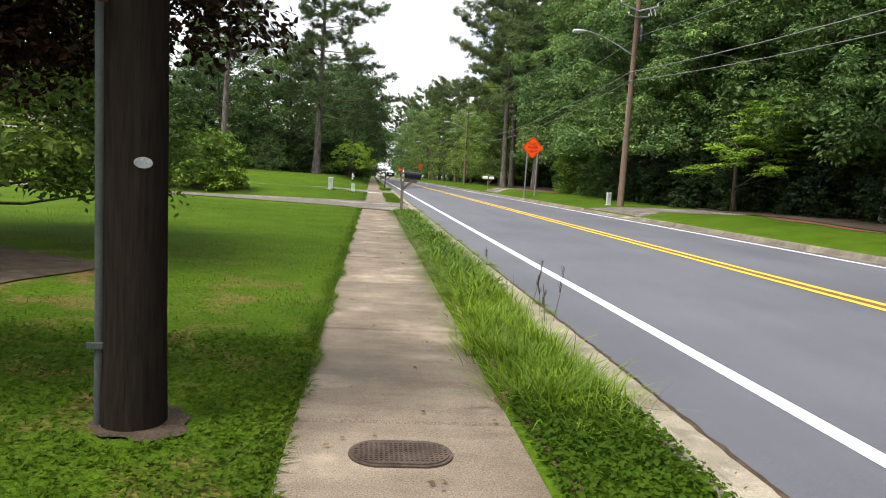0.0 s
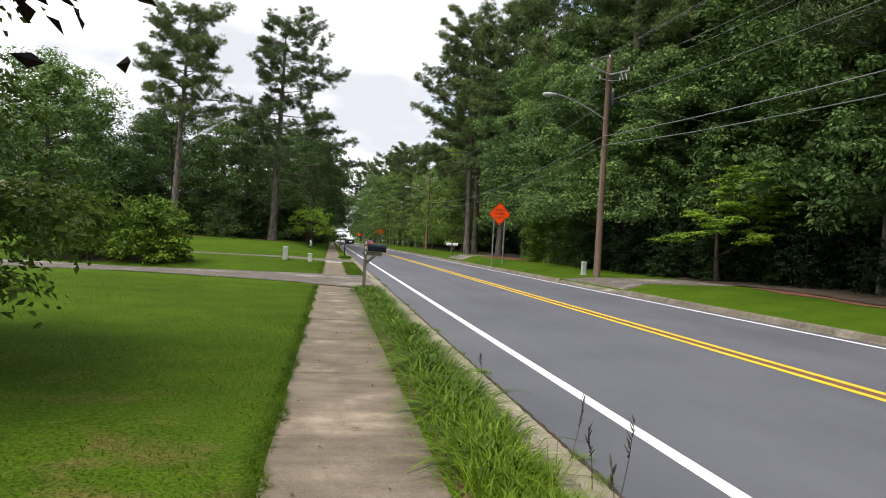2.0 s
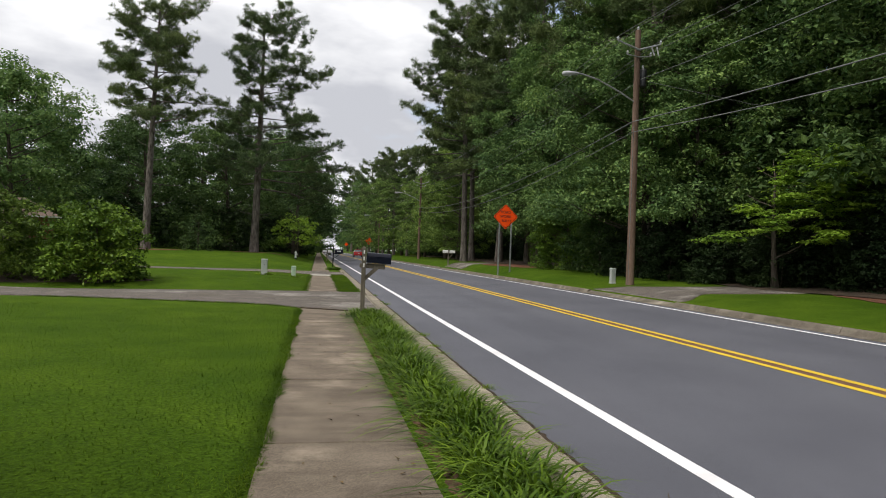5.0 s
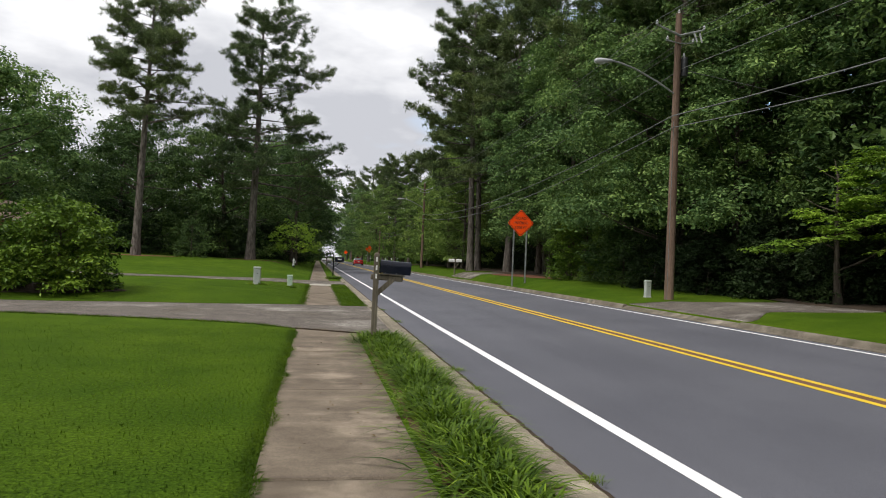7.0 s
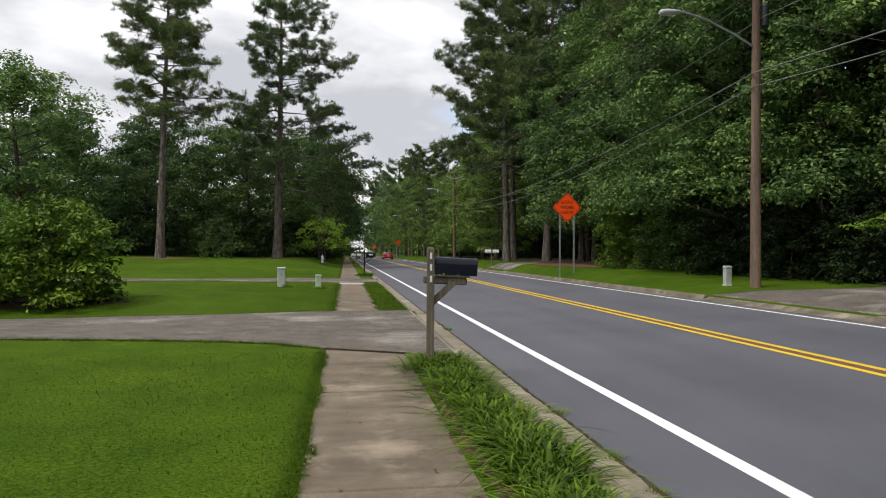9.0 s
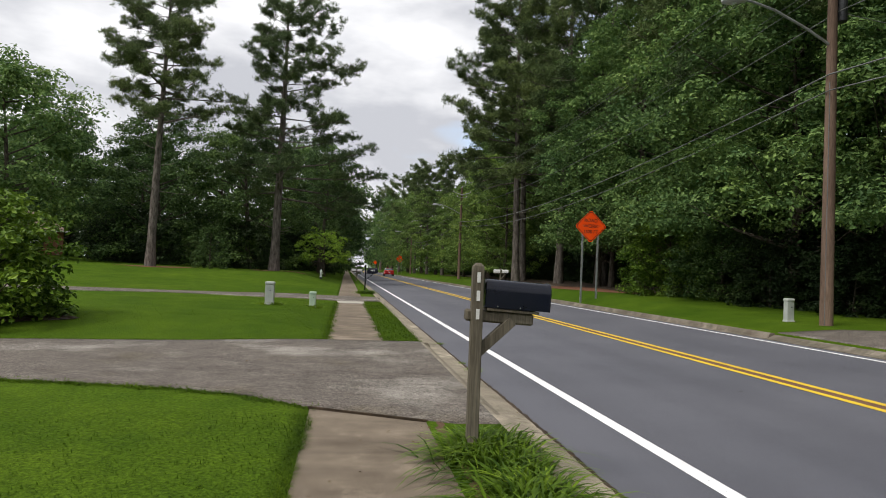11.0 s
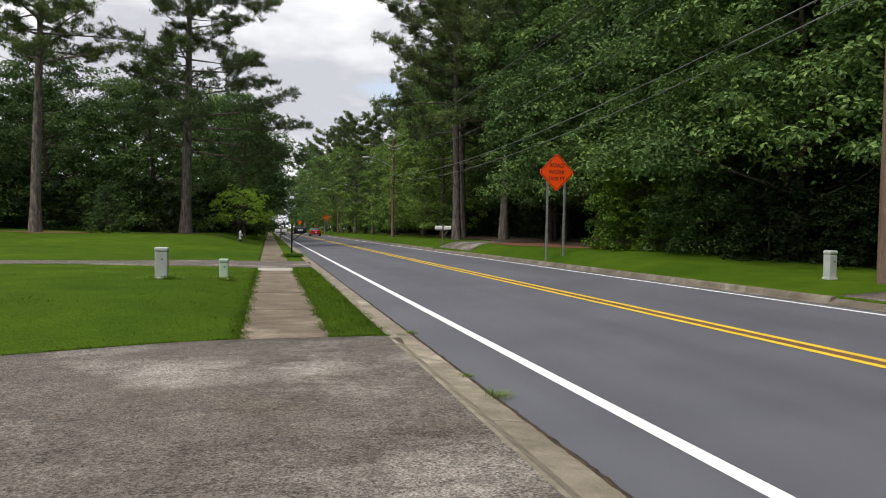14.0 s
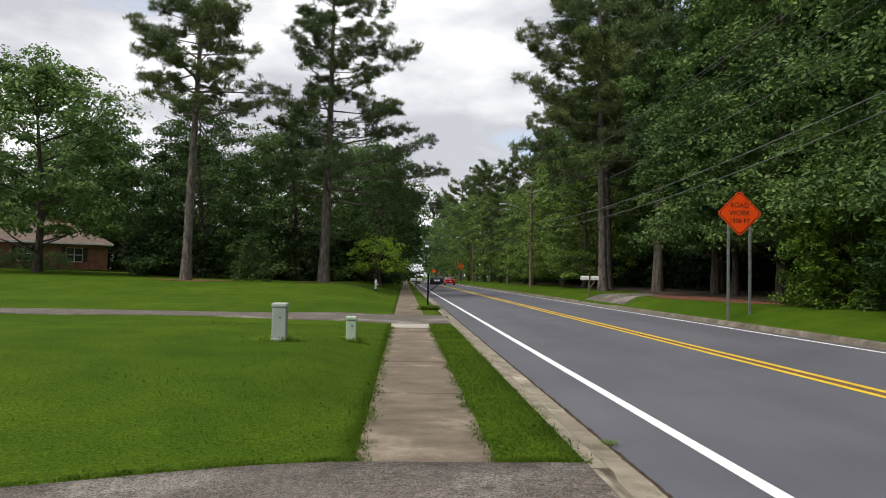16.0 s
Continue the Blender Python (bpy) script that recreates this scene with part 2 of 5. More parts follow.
POLE_STRIP = surface("dull_grey_green", (0.035, 0.042, 0.04), (0.06, 0.07, 0.066), 3, 60, 0.8, 0.05, tone=0.2)
GREY_BOX = surface("grey_plastic", (0.34, 0.37, 0.345), (0.47, 0.49, 0.465), 3, 80, 0.6, 0.05, tone=0.12)
GREEN_BOX = surface("pale_green_plastic", (0.36, 0.47, 0.36), (0.5, 0.6, 0.48), 3, 80, 0.6, 0.05, tone=0.12)
WHITE_PAINT = surface("white_paint", (0.62, 0.62, 0.60), (0.78, 0.78, 0.76), 3, 60, 0.55, 0.05, tone=0.12)
ORANGE = surface("orange_sign_face", (0.93, 0.075, 0.006), (0.97, 0.10, 0.010), 2, 90, 0.6, 0.02, spec=0.1, tone=0.05)
BLACK_INK = surface("black_ink", (0.02, 0.015, 0.012), (0.035, 0.025, 0.02), 5, 90, 0.6, 0, tone=0.1)
RUBBER = surface("cable_sheath", (0.11, 0.115, 0.115), (0.19, 0.195, 0.195), 2, 60, 0.6, 0)
LAMP_GLASS = surface("lamp_lens", (0.55, 0.6, 0.62), (0.7, 0.74, 0.75), 3, 50, 0.25, 0, tone=0.1)
PORCELAIN = surface("grey_porcelain", (0.35, 0.36, 0.38), (0.5, 0.5, 0.52), 3, 50, 0.3, 0, tone=0.1)
BRICK = surface("red_brick", (0.20, 0.085, 0.055), (0.32, 0.15, 0.10), 2, 40, 0.9, 0.3, 0.004, per=0.12)
MORTAR = surface("mortar", (0.33, 0.29, 0.25), (0.42, 0.38, 0.33), 4, 60, 0.95, 0.3)
ROOF = surface("brown_shingle", (0.14, 0.10, 0.082), (0.22, 0.165, 0.135), 2, 30, 0.95, 0.4, per=0.1)
GLASS = surface("dark_window_glass", (0.02, 0.024, 0.028), (0.035, 0.04, 0.045), 2, 20, 0.06, 0, spec=0.9, tone=0.05)
CAR_RED = surface("red_car_paint", (0.42, 0.012, 0.015), (0.48, 0.018, 0.02), 2, 60, 0.2, 0, spec=0.7, tone=0.05)
TAIL_RED = surface("tail_lamp_red", (0.35, 0.01, 0.01), (0.5, 0.02, 0.02), 4, 60, 0.15, 0, spec=0.7, tone=0.05)
TYRE = surface("tyre_rubber", (0.018, 0.018, 0.019), (0.03, 0.03, 0.031), 4, 60, 0.85, 0.2)

L_GRASS = leafy("grass_blade", (0.046, 0.098, 0.008), (0.10, 0.165, 0.014), 0.6, 0.45, 0.05, 1.2)
L_STRAP = leafy("strap_leaf", (0.016, 0.052, 0.006), (0.20, 0.32, 0.03), 0.5, 0.3, 0.15, 1.2)
L_YOUNG = leafy("young_grass", (0.11, 0.20, 0.015), (0.22, 0.33, 0.03), 0.5, 0.35, 0.2, 1.2)
L_OAK = leafy("broad_leaf", (0.04, 0.105, 0.042), (0.27, 0.40, 0.145))
L_DARK = leafy("dark_broad_leaf", (0.026, 0.066, 0.026), (0.155, 0.24, 0.08), 0.45)
L_LIGHT = leafy("light_leaf", (0.17, 0.31, 0.04), (0.36, 0.52, 0.08), 0.5, 0.35)
L_FRESH = leafy("bush_leaf", (0.028, 0.075, 0.012), (0.21, 0.33, 0.045), 0.4, 0.25)
L_PINE = leafy("pine_needles", (0.04, 0.072, 0.034), (0.20, 0.26, 0.11), 0.6, 0.15)
L_RED = leafy("copper_leaf", (0.01, 0.007, 0.006), (0.06, 0.024, 0.017), 0.45, 0.25)
L_DRY = leafy("dry_leaf", (0.05, 0.03, 0.018), (0.26, 0.19, 0.11), 0.8, 0.1)
L_OLIVE = leafy("olive_leaf", (0.03, 0.062, 0.014), (0.17, 0.26, 0.05), 0.45, 0.3)
# darker leaf copy: the shade under the canopy is put into its colour
L_UNDER_SHADE = leafy("shade_dark_undergrowth", (0.010, 0.023, 0.010), (0.045, 0.075, 0.028), 0.5, 0.12)
L_MAPLE = leafy("mid_green_leaf", (0.07, 0.14, 0.038), (0.30, 0.42, 0.12))


# ---- building helpers ----
def empty(name, at=(0, 0, 0), **tags):
    e = new(name)
    e.location = at
    e.empty_display_size = 0.2
    return tagged(e, **tags)


def mesh_ob(name, me, mat, parent=None, label=""):
    ob = new(name, me)
    if mat and not me.materials:
        me.materials.append(mat)
    if parent:
        ob.parent = parent
    return tagged(ob, label=label)


def part(name, bm, mat, parent=None, label="", smooth=False):
    me = bpy.data.meshes.new(name)
    bm.to_mesh(me)
    bm.free()
    if smooth:
        me.shade_smooth()
        me.set_sharp_from_angle(angle=radians(38))
    return mesh_ob(name, me, mat, parent, label)


def raw(name, verts, faces, smooth=False):
    me = bpy.data.meshes.new(name)
    me.from_pydata(verts, [], faces)
    if smooth:
        me.shade_smooth()
    return me


def box_bm(sx, sy, sz, at=(0, 0, 0), bevel=0.0, bm=None, segs=1):
    """A box with its foot at at."""
    own = bmesh.new()
    bmesh.ops.create_cube(own, size=1, matrix=Matrix.Translation((at[0], at[1], at[2] + sz / 2)) @ Matrix.Diagonal((sx, sy, sz, 1)))
    if bevel:
        bmesh.ops.bevel(own, geom=list(own.edges), offset=bevel, segments=segs, affect="EDGES", profile=0.5)
    return joined(bm, own)


def joined(bm, own):
    if bm is None:
        return own
    me = bpy.data.meshes.new("tmp")
    own.to_mesh(me)
    own.free()
    bm.from_mesh(me)
    bpy.data.meshes.remove(me)
    return bm


def tube_bm(points, radii, sides=8, bm=None, cap=True):
    """A tube through the points with a radius at each."""
    own = bm or bmesh.new()
    rings = []
    pts = [Vector(p) for p in points]
    for i, p in enumerate(pts):
        d = (pts[min(i + 1, len(pts) - 1)] - pts[max(i - 1, 0)]).normalized()
        u = d.orthogonal().normalized() if abs(d.z) < 0.95 else Vector((1, 0, 0))
        u = (u - d * u.dot(d)).normalized()
        v = d.cross(u)
        r = radii[i] if hasattr(radii, "__len__") else radii
        rings.append([own.verts.new(p + (u * math.cos(a) + v * math.sin(a)) * r) for a in (2 * math.pi * k / sides for k in range(sides))])
    for a, b in zip(rings, rings[1:]):
        for k in range(sides):
            own.faces.new((a[k], a[(k + 1) % sides], b[(k + 1) % sides], b[k]))
    if cap:
        own.faces.new(rings[0][::-1])
        own.faces.new(rings[-1])
    return own


def lathe_bm(profile, sides=20, at=(0, 0, 0), bm=None):
    own = bm or bmesh.new()
    rings = [[own.verts.new((at[0] + r * math.cos(a), at[1] + r * math.sin(a), at[2] + z)) for a in (2 * math.pi * k / sides for k in range(sides))] for r, z in profile]
    for a, b in zip(rings, rings[1:]):
        for k in range(sides):
            own.faces.new((a[k], a[(k + 1) % sides], b[(k + 1) % sides], b[k]))
    own.faces.new(rings[0][::-1])
    own.faces.new(rings[-1])
    return own


def extrude_y(profile, y0, y1, closed=True):
    """A profile of (x, z) drawn along y."""
    bm = bmesh.new()
    a = [bm.verts.new((x, y0, z)) for x, z in profile]
    b = [bm.verts.new((x, y1, z)) for x, z in profile]
    n = len(profile)
    for k in range(n if closed else n - 1):
        bm.faces.new((a[k], b[k], b[(k + 1) % n], a[(k + 1) % n]))
    if closed:
        bm.faces.new(a)
        bm.faces.new(b[::-1])
    return bm


def smooth01(v, a, b):
    u = np.clip((v - a) / (b - a), 0, 1)
    return u * u * (3 - 2 * u)


# ---- the lie of the land ----
WALK_L, WALK_R, KERB_L, ROAD_L, ROAD_R, KERB_R = -0.05, 1.02, 1.66, 2.2, 9.95, 10.25
ROAD_Z = -0.15
CROSSFALL = 0.031


def road_z(x):
    """The road banks up towards its far side."""
    return ROAD_Z + CROSSFALL * (x - 3.0)



def land(x, y):
    """Height of the ground: lawns rise away from the pavement, a low bank on the far side of the road."""
    x, y = np.asarray(x, float), np.asarray(y, float)
    d = np.clip(WALK_L - x, 0, None)
    bank = smooth01(y, 29.5, 33) * (1 - smooth01(y, 39.5, 43.5))
    left = 0.010 * np.minimum(d, 5) * (1 - smooth01(y, 24, 30)) + bank * (0.20 * smooth01(d, 0, 1.3) + 0.010 * np.minimum(d, 12))
    left = left + 0.05 * smooth01(d, 0, 2) * smooth01(y, 40, 44) + 0.72 * smooth01(y, 50, 71) * smooth01(d, 0, 4.5) + 0.022 * np.clip(d - 12, 0, 32) * smooth01(y, 66, 88)
    e = np.clip(x - KERB_R, 0, None)
    right = np.where(e > 0, 0.21, 0.0) + (0.16 + 0.22 * smooth01(y, 34, 46)) * smooth01(e, 0, 1.4) + 0.03 * np.clip(e - 1.4, 0, 30)
    roll = 0.02 * np.sin(x * 0.9 + 1.3) * np.sin(y * 0.6) * np.clip(d + e, 0, 1)
    return left + right + roll


def lz(x, y):
    return float(land(x, y))


def ground_sheet():
    xs = [-900, -400, -200, -110, -75, -58, -50, -44, -38, -33] + list(np.arange(-30, -12, 1.5)) + list(np.arange(-12, -4, 0.8)) + list(np.arange(-4, -0.3, 0.35)) + [-0.25, WALK_L + 0.01]
    sunk = [WALK_L + 0.03, WALK_R - 0.03]
    strip = [WALK_R - 0.01, 1.2, 1.45, KERB_L + 0.01]
    road = [KERB_L + 0.04, 6.0, KERB_R - 0.06]
    right = [KERB_R + 0.01, 10.5, 10.8, 11.2, 11.6, 12.0, 12.8, 14.0, 15, 16.5, 18, 21, 25, 30, 38, 50, 75, 120, 250, 900]
    cols = xs + sunk + strip + road + right
    ys = [-400, -150, -70, -40, -25, -15, -9] + list(np.arange(-6, 62, 0.75)) + list(np.arange(62, 110, 3)) + [115, 125, 140, 160, 190, 240, 320, 450, 900, 2000]
    X, Y = np.meshgrid(np.array(cols, float), np.array(ys, float))
    Z = land(X, Y)
    for k, c in enumerate(cols):
        if c in sunk:
            Z[:, k] = -0.12
        if c in road:
            Z[:, k] = -0.5
        if c in strip:
            Z[:, k] = 0.01
    nx, ny = len(cols), len(ys)
    verts = np.stack([X, Y, Z], -1).reshape(-1, 3).tolist()
    faces = [(j * nx + i, j * nx + i + 1, (j + 1) * nx + i + 1, (j + 1) * nx + i) for j in range(ny - 1) for i in range(nx - 1)]
    me = raw("ground", verts, faces, True)
    return tagged(mesh_ob("ground", me, LAWN), "mown green lawn and verge with worn earth patches", "ground", kind="structure")


def draped(name, outline_fn, y0, y1, mat, lift=0.02, n=40, m=10, label="", category="ground"):
    """A thin sheet laid on the land; outline_fn(u, v) gives x, y for u, v from 0 to 1."""
    verts, faces = [], []
    for j in range(-1, n + 2):
        for i in range(m + 1):
            x, y = outline_fn(i / m, min(1, max(0, j / n)))
            verts.append((x, y, lz(x, y) + (lift if 0 <= j <= n else -0.08)))
    for j in range(n + 2):
        for i in range(m):
            a = j * (m + 1) + i
            faces.append((a, a + 1, a + m + 2, a + m + 1))
    return tagged(mesh_ob(name, raw(name, verts, faces, True), mat), label, category, kind="structure")


ground_sheet()


# ---- road ----
def strip(name, x0, x1, y0, y1, z, mat, label, category, step=None):
    ys = np.arange(y0, y1 + 0.01, step or (y1 - y0))
    verts = [(x, y, z + (road_z(x) - ROAD_Z if category.startswith("road") else 0)) for y in ys for x in (x0, x1)]
    faces = [(2 * k, 2 * k + 1, 2 * k + 3, 2 * k + 2) for k in range(len(ys) - 1)]
    return tagged(mesh_ob(name, raw(name, verts, faces), mat), label, category, kind="structure")


strip("road", ROAD_L - 0.02, ROAD_R + 0.02, -60, 900, ROAD_Z, ASPHALT, "smooth grey asphalt two-lane road", "road", 20)
strip("trim_white_line", 2.94, 3.075, -60, 500, ROAD_Z + 0.004, WHITE_LINE, "solid white edge line painted on asphalt", "road marking", 20)
strip("trim_yellow_line_1", 6.33, 6.445, -60, 500, ROAD_Z + 0.004, YELLOW_LINE, "solid yellow centre line painted on asphalt", "road marking", 20)
strip("trim_yellow_line_2", 6.605, 6.72, -60, 500, ROAD_Z + 0.004, YELLOW_LINE, "solid yellow centre line painted on asphalt", "road marking", 20)
strip("trim_line_gap", 6.447, 6.603, -60, 500, ROAD_Z + 0.003, LINE_GAP, "brown stained asphalt between two yellow lines", "road marking", 20)
strip("trim_far_white_line", 9.63, 9.73, -60, 500, ROAD_Z + 0.004, WHITE_LINE, "thin white edge line along the far lane", "road marking", 20)


# ---- driveways ----
def drive_one(u, v):
    """The neighbour's drive: flares where it meets the pavement."""
    x = 1.66 - 30.0 * u ** 1.7
    near = 24.28 - 0.5 * min(x + 0.05, 1.3) if x > -0.05 else 24.28 + 1.3 * (1 - math.exp((x + 0.05) / 1.4))
    far = 30.12 - 0.98 * float(smooth01(-x, 0.0, 3.5)) - 0.03 * max(0, -x - 3)
    return x, near + (far - near) * v


def drive_two(u, v):
    x = 1.66 - 34.0 * u
    near, far = 44.3 + 0.9 * float(smooth01(-x, 0, 5)), 48.5 - 1.0 * float(smooth01(-x, 0, 5))
    return x, near + (far - near) * v


def drive_right(u, v):
    x = 10.24 + 16.0 * u ** 1.5
    flare = 1.3 * (1 - float(smooth01(x, 10.3, 12.2)))
    return x, 27.4 - flare + (3.6 + 1.8 * flare) * v


def drive_right_two(u, v):
    x = 10.24 + 14.0 * u
    flare = 2.0 * (1 - float(smooth01(x, 10.3, 13.5)))
    return x, 57.5 - flare + (3.4 + 1.6 * flare) * v + 0.4 * (x - 10.2)


draped("driveway", drive_one, 0, 0, DRIVE, 0.020, 16, 90, "weathered exposed aggregate concrete driveway crossing the pavement", "driveway")
draped("driveway_far", drive_two, 0, 0, DRIVE, 0.022, 8, 60, "narrow grey concrete driveway between lawns", "driveway")
draped("driveway_opposite", drive_right, 0, 0, DRIVE, 0.025, 10, 40, "grey gravelly driveway opening between kerbs", "driveway")
draped("driveway_opposite_far", drive_right_two, 0, 0, DRIVE, 0.025, 10, 40, "pale driveway apron beside a mailbox", "driveway")


def mulch_bed(name, cx, cy, rx, ry, mat, label, seed):
    rnd = random.Random(seed)
    ph = [rnd.uniform(0, 6.28) for _ in range(4)]

    def fn(u, v):
        a = 2 * math.pi * v
        r = u * (1 + 0.12 * math.sin(3 * a + ph[0]) + 0.07 * math.sin(7 * a + ph[1]))
        return cx + rx * r * math.cos(a), cy + ry * r * math.sin(a)
    draped(name, fn, 0, 0, mat, 0.012, 48, 8, label, "mulch bed")


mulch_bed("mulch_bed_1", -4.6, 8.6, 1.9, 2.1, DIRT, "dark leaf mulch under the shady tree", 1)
mulch_bed("mulch_bed_2", -14.3, 72.4, 3.2, 2.6, MULCH, "reddish pine straw round a pine trunk", 2)
mulch_bed("mulch_bed_3", -5.6, 75.5, 2.4, 2.2, MULCH, "reddish pine straw round a pine trunk", 3)
mulch_bed("mulch_bed_4", -8.2, 31.4, 2.9, 1.0, DIRT, "dark earth under the two round bushes", 4)
mulch_bed("mulch_bed_6", 13.6, 54.0, 1.3, 7.5, MULCH, "reddish pine straw at the edge of the woods", 6)
mulch_bed("mulch_bed_7", 16.6, 22.0, 2.6, 4.0, MULCH, "reddish pine straw under roadside pines", 7)
mulch_bed("mulch_bed_5", -0.67, 5.17, 0.2, 0.2, DIRT, "bare earth round a utility pole", 5)


def woods_floor():
    def fn(u, v):
        y = -30 + 150 * v
        edge = 15.6 + 0.7 * math.sin(y * 0.21) + 0.5 * math.sin(y * 0.53 + 1)
        if 47 < y < 75:
            edge = 14.2 + 0.3 * math.sin(y * 0.5)
        return edge + 26 * u, y
    draped("woods_floor", fn, 0, 0, LITTER, 0.035, 120, 14, "dark leaf litter under the shady woods", "woodland floor")


woods_floor()


# ---- leaves and trees ----
def blades(centres, dirs, length, width, droop, rng, segs=3):
    """Grass blades as bent strips. centres, dirs: (n, 3); length, width: (n,)."""
    n = len(centres)
    side = np.cross(dirs, (0, 0, 1.0)) + 1e-6
    side /= np.linalg.norm(side, axis=1, keepdims=True)
    lean = np.stack([dirs[:, 0], dirs[:, 1], 0 * dirs[:, 2]], 1)
    out, faces = [], []
    for k in range(segs + 1):
        u = k / segs
        mid = centres + dirs * (length * u)[:, None] + lean * (droop * length * u * u)[:, None] - np.array([0, 0, 1.0]) * (droop * length * 0.75 * u ** 2.4)[:, None]
        w = width * (1 - u ** 1.6) * (0.55 + 0.45 * min(1, u * 3)) + 0.0005
        out += [mid - side * w[:, None] / 2, mid + side * w[:, None] / 2]
    V = np.stack(out, 1).reshape(-1, 3)
    per = 2 * (segs + 1)
    base = np.arange(n) * per
    F = np.concatenate([np.stack([base + 2 * k, base + 2 * k + 1, base + 2 * k + 3, base + 2 * k + 2], 1) for k in range(segs)])
    return V, F


def leaf_mesh(name, at, normal, size, rng, aspect=0.55, fold=0.25):
    """Leaves: folded rhombs at the places at, facing along normal."""
    n = len(at)
    nrm = normal / (np.linalg.norm(normal, axis=1, keepdims=True) + 1e-9)
    r = rng.normal(size=(n, 3))
    u = np.cross(nrm, r)
    u /= np.linalg.norm(u, axis=1, keepdims=True) + 1e-9
    v = np.cross(nrm, u)
    s = size[:, None]
    a, b = at - u * s * 0.5, at + u * s * 0.5
    up = nrm * s * fold * 0.5
    V = np.stack([a, at - u * s * 0.05 + v * s * aspect * 0.5 + up, b, at - u * s * 0.05 - v * s * aspect * 0.5 + up], 1).reshape(-1, 3)
    k = np.arange(n) * 4
    F = np.concatenate([np.stack([k, k + 1, k + 2], 1), np.stack([k, k + 2, k + 3], 1)])
    me = bpy.data.meshes.new(name)
    me.from_pydata(V.tolist(), [], F.tolist())
    return me


def arr_mesh(name, V, F, smooth=False):
    me = bpy.data.meshes.new(name)
    me.from_pydata(V.tolist(), [], F.tolist())
    if smooth:
        me.shade_smooth()
    return me


def broad_tree(seed, height, spread, foot, leaf, count, mat, clumps=40, trunk=0.22, bark=None, flat=0.55, layered=False, name="tree", label="", cat="tree", at=(0, 0), squash=1.0, group="", reach=(0, 0)):
    """A broad-leaved tree: tapered trunk, limbs, and boughs that carry many small leaves. foot: where the crown begins."""
    rng = np.random.default_rng(seed)
    rnd = random.Random(seed)
    x, y = at
    e = empty(name, (x, y, lz(x, y) - 0.05), label=label, category=cat, group=group)
    bm = bmesh.new()
    lean = rng.normal(size=2) * height * 0.02
    pts = [(lean[0] * u * u + 0.02 * height * math.sin(3 * u + seed), lean[1] * u * u, height * 0.86 * u) for u in np.linspace(0, 1, 8)]
    tube_bm(pts, [trunk * (1.35 if i == 0 else 1) * (1 - 0.85 * i / 7) + 0.01 for i in range(8)], 9, bm)
    tips = []
    for k in range(clumps):
        u = (k + rnd.random()) / clumps
        a = k * 2.399 + rnd.uniform(-0.4, 0.4)
        z = foot + (height - foot) * u
        prof = math.sqrt(max(0.03, 1 - (2 * (u - 0.38) / 1.25) ** 2)) if not layered else (1 - 0.75 * u)
        r = spread * prof * rnd.uniform(0.45, 1.02)
        tip = Vector((r * math.cos(a), r * math.sin(a) * squash, z))
        h0 = max(0.15 * height * 0.6, min(0.82 * height, z - r * 0.45))
        s = h0 / (height * 0.86) * 7
        i = min(6, int(s))
        p0 = Vector(pts[i]).lerp(Vector(pts[i + 1]), s - i)
        mid = p0.lerp(tip, 0.55) + Vector((0, 0, -0.05 * r))
        if k % 2 == 0:
            tube_bm([p0, mid, tip], [trunk * 0.28, trunk * 0.16, 0.012], 5, bm, False)
        tips.append((tip, r))
    part("trunk", bm, bark or BARK, e, "", True)
    # every bough ends in several small domes of leaves with dark gaps between
    subs = 6
    per = max(1, count // (clumps * subs))
    bough = spread * rng.uniform(0.22, 0.44, len(tips)).repeat(subs)
    q = rng.normal(size=(len(bough), 3))
    q /= np.linalg.norm(q, axis=1, keepdims=True)
    sub = np.repeat(np.array([t for t, _ in tips]), subs, 0) + q * (bough * rng.uniform(0.45, 0.95, len(bough)))[:, None] * np.array([1, 0.4 + 0.6 * squash, flat * (0.4 if layered else 1)])
    sub[:, 2] = np.maximum(sub[:, 2] - bough * 0.12 * (1 - q[:, 2]), foot + 0.02)
    C, size = sub.repeat(per, 0), (bough * rng.uniform(0.30, 0.56, len(bough))).repeat(per)
    n = len(C)
    q = rng.normal(size=(n, 3))
    q /= np.linalg.norm(q, axis=1, keepdims=True)
    q[:, 2] = np.where(rng.random(n) < 0.75, np.abs(q[:, 2]), q[:, 2])
    off = q * (rng.random(n) ** 0.33 * size * rng.uniform(0.8, 1.25, n))[:, None] * np.array([1, 1, (flat * 0.5 + 0.35) * (0.35 if layered else 1)])
    at3 = C + off
    at3[:, 2] -= (off[:, 0] ** 2 + off[:, 1] ** 2) / (size + 0.1) * 0.2
    at3[:, :2] += np.outer(np.clip((at3[:, 2] - foot) / (height - foot), 0, 1) ** 0.6, reach)
    nrm = q * 0.75 + np.array([0, 0, 0.6 if not layered else 1.6]) + rng.normal(size=(n, 3)) * 0.42
    me = leaf_mesh("crown", at3, nrm, leaf * rng.uniform(0.6, 1.3, n), rng)
    mesh_ob("crown", me, mat, e)
    return e


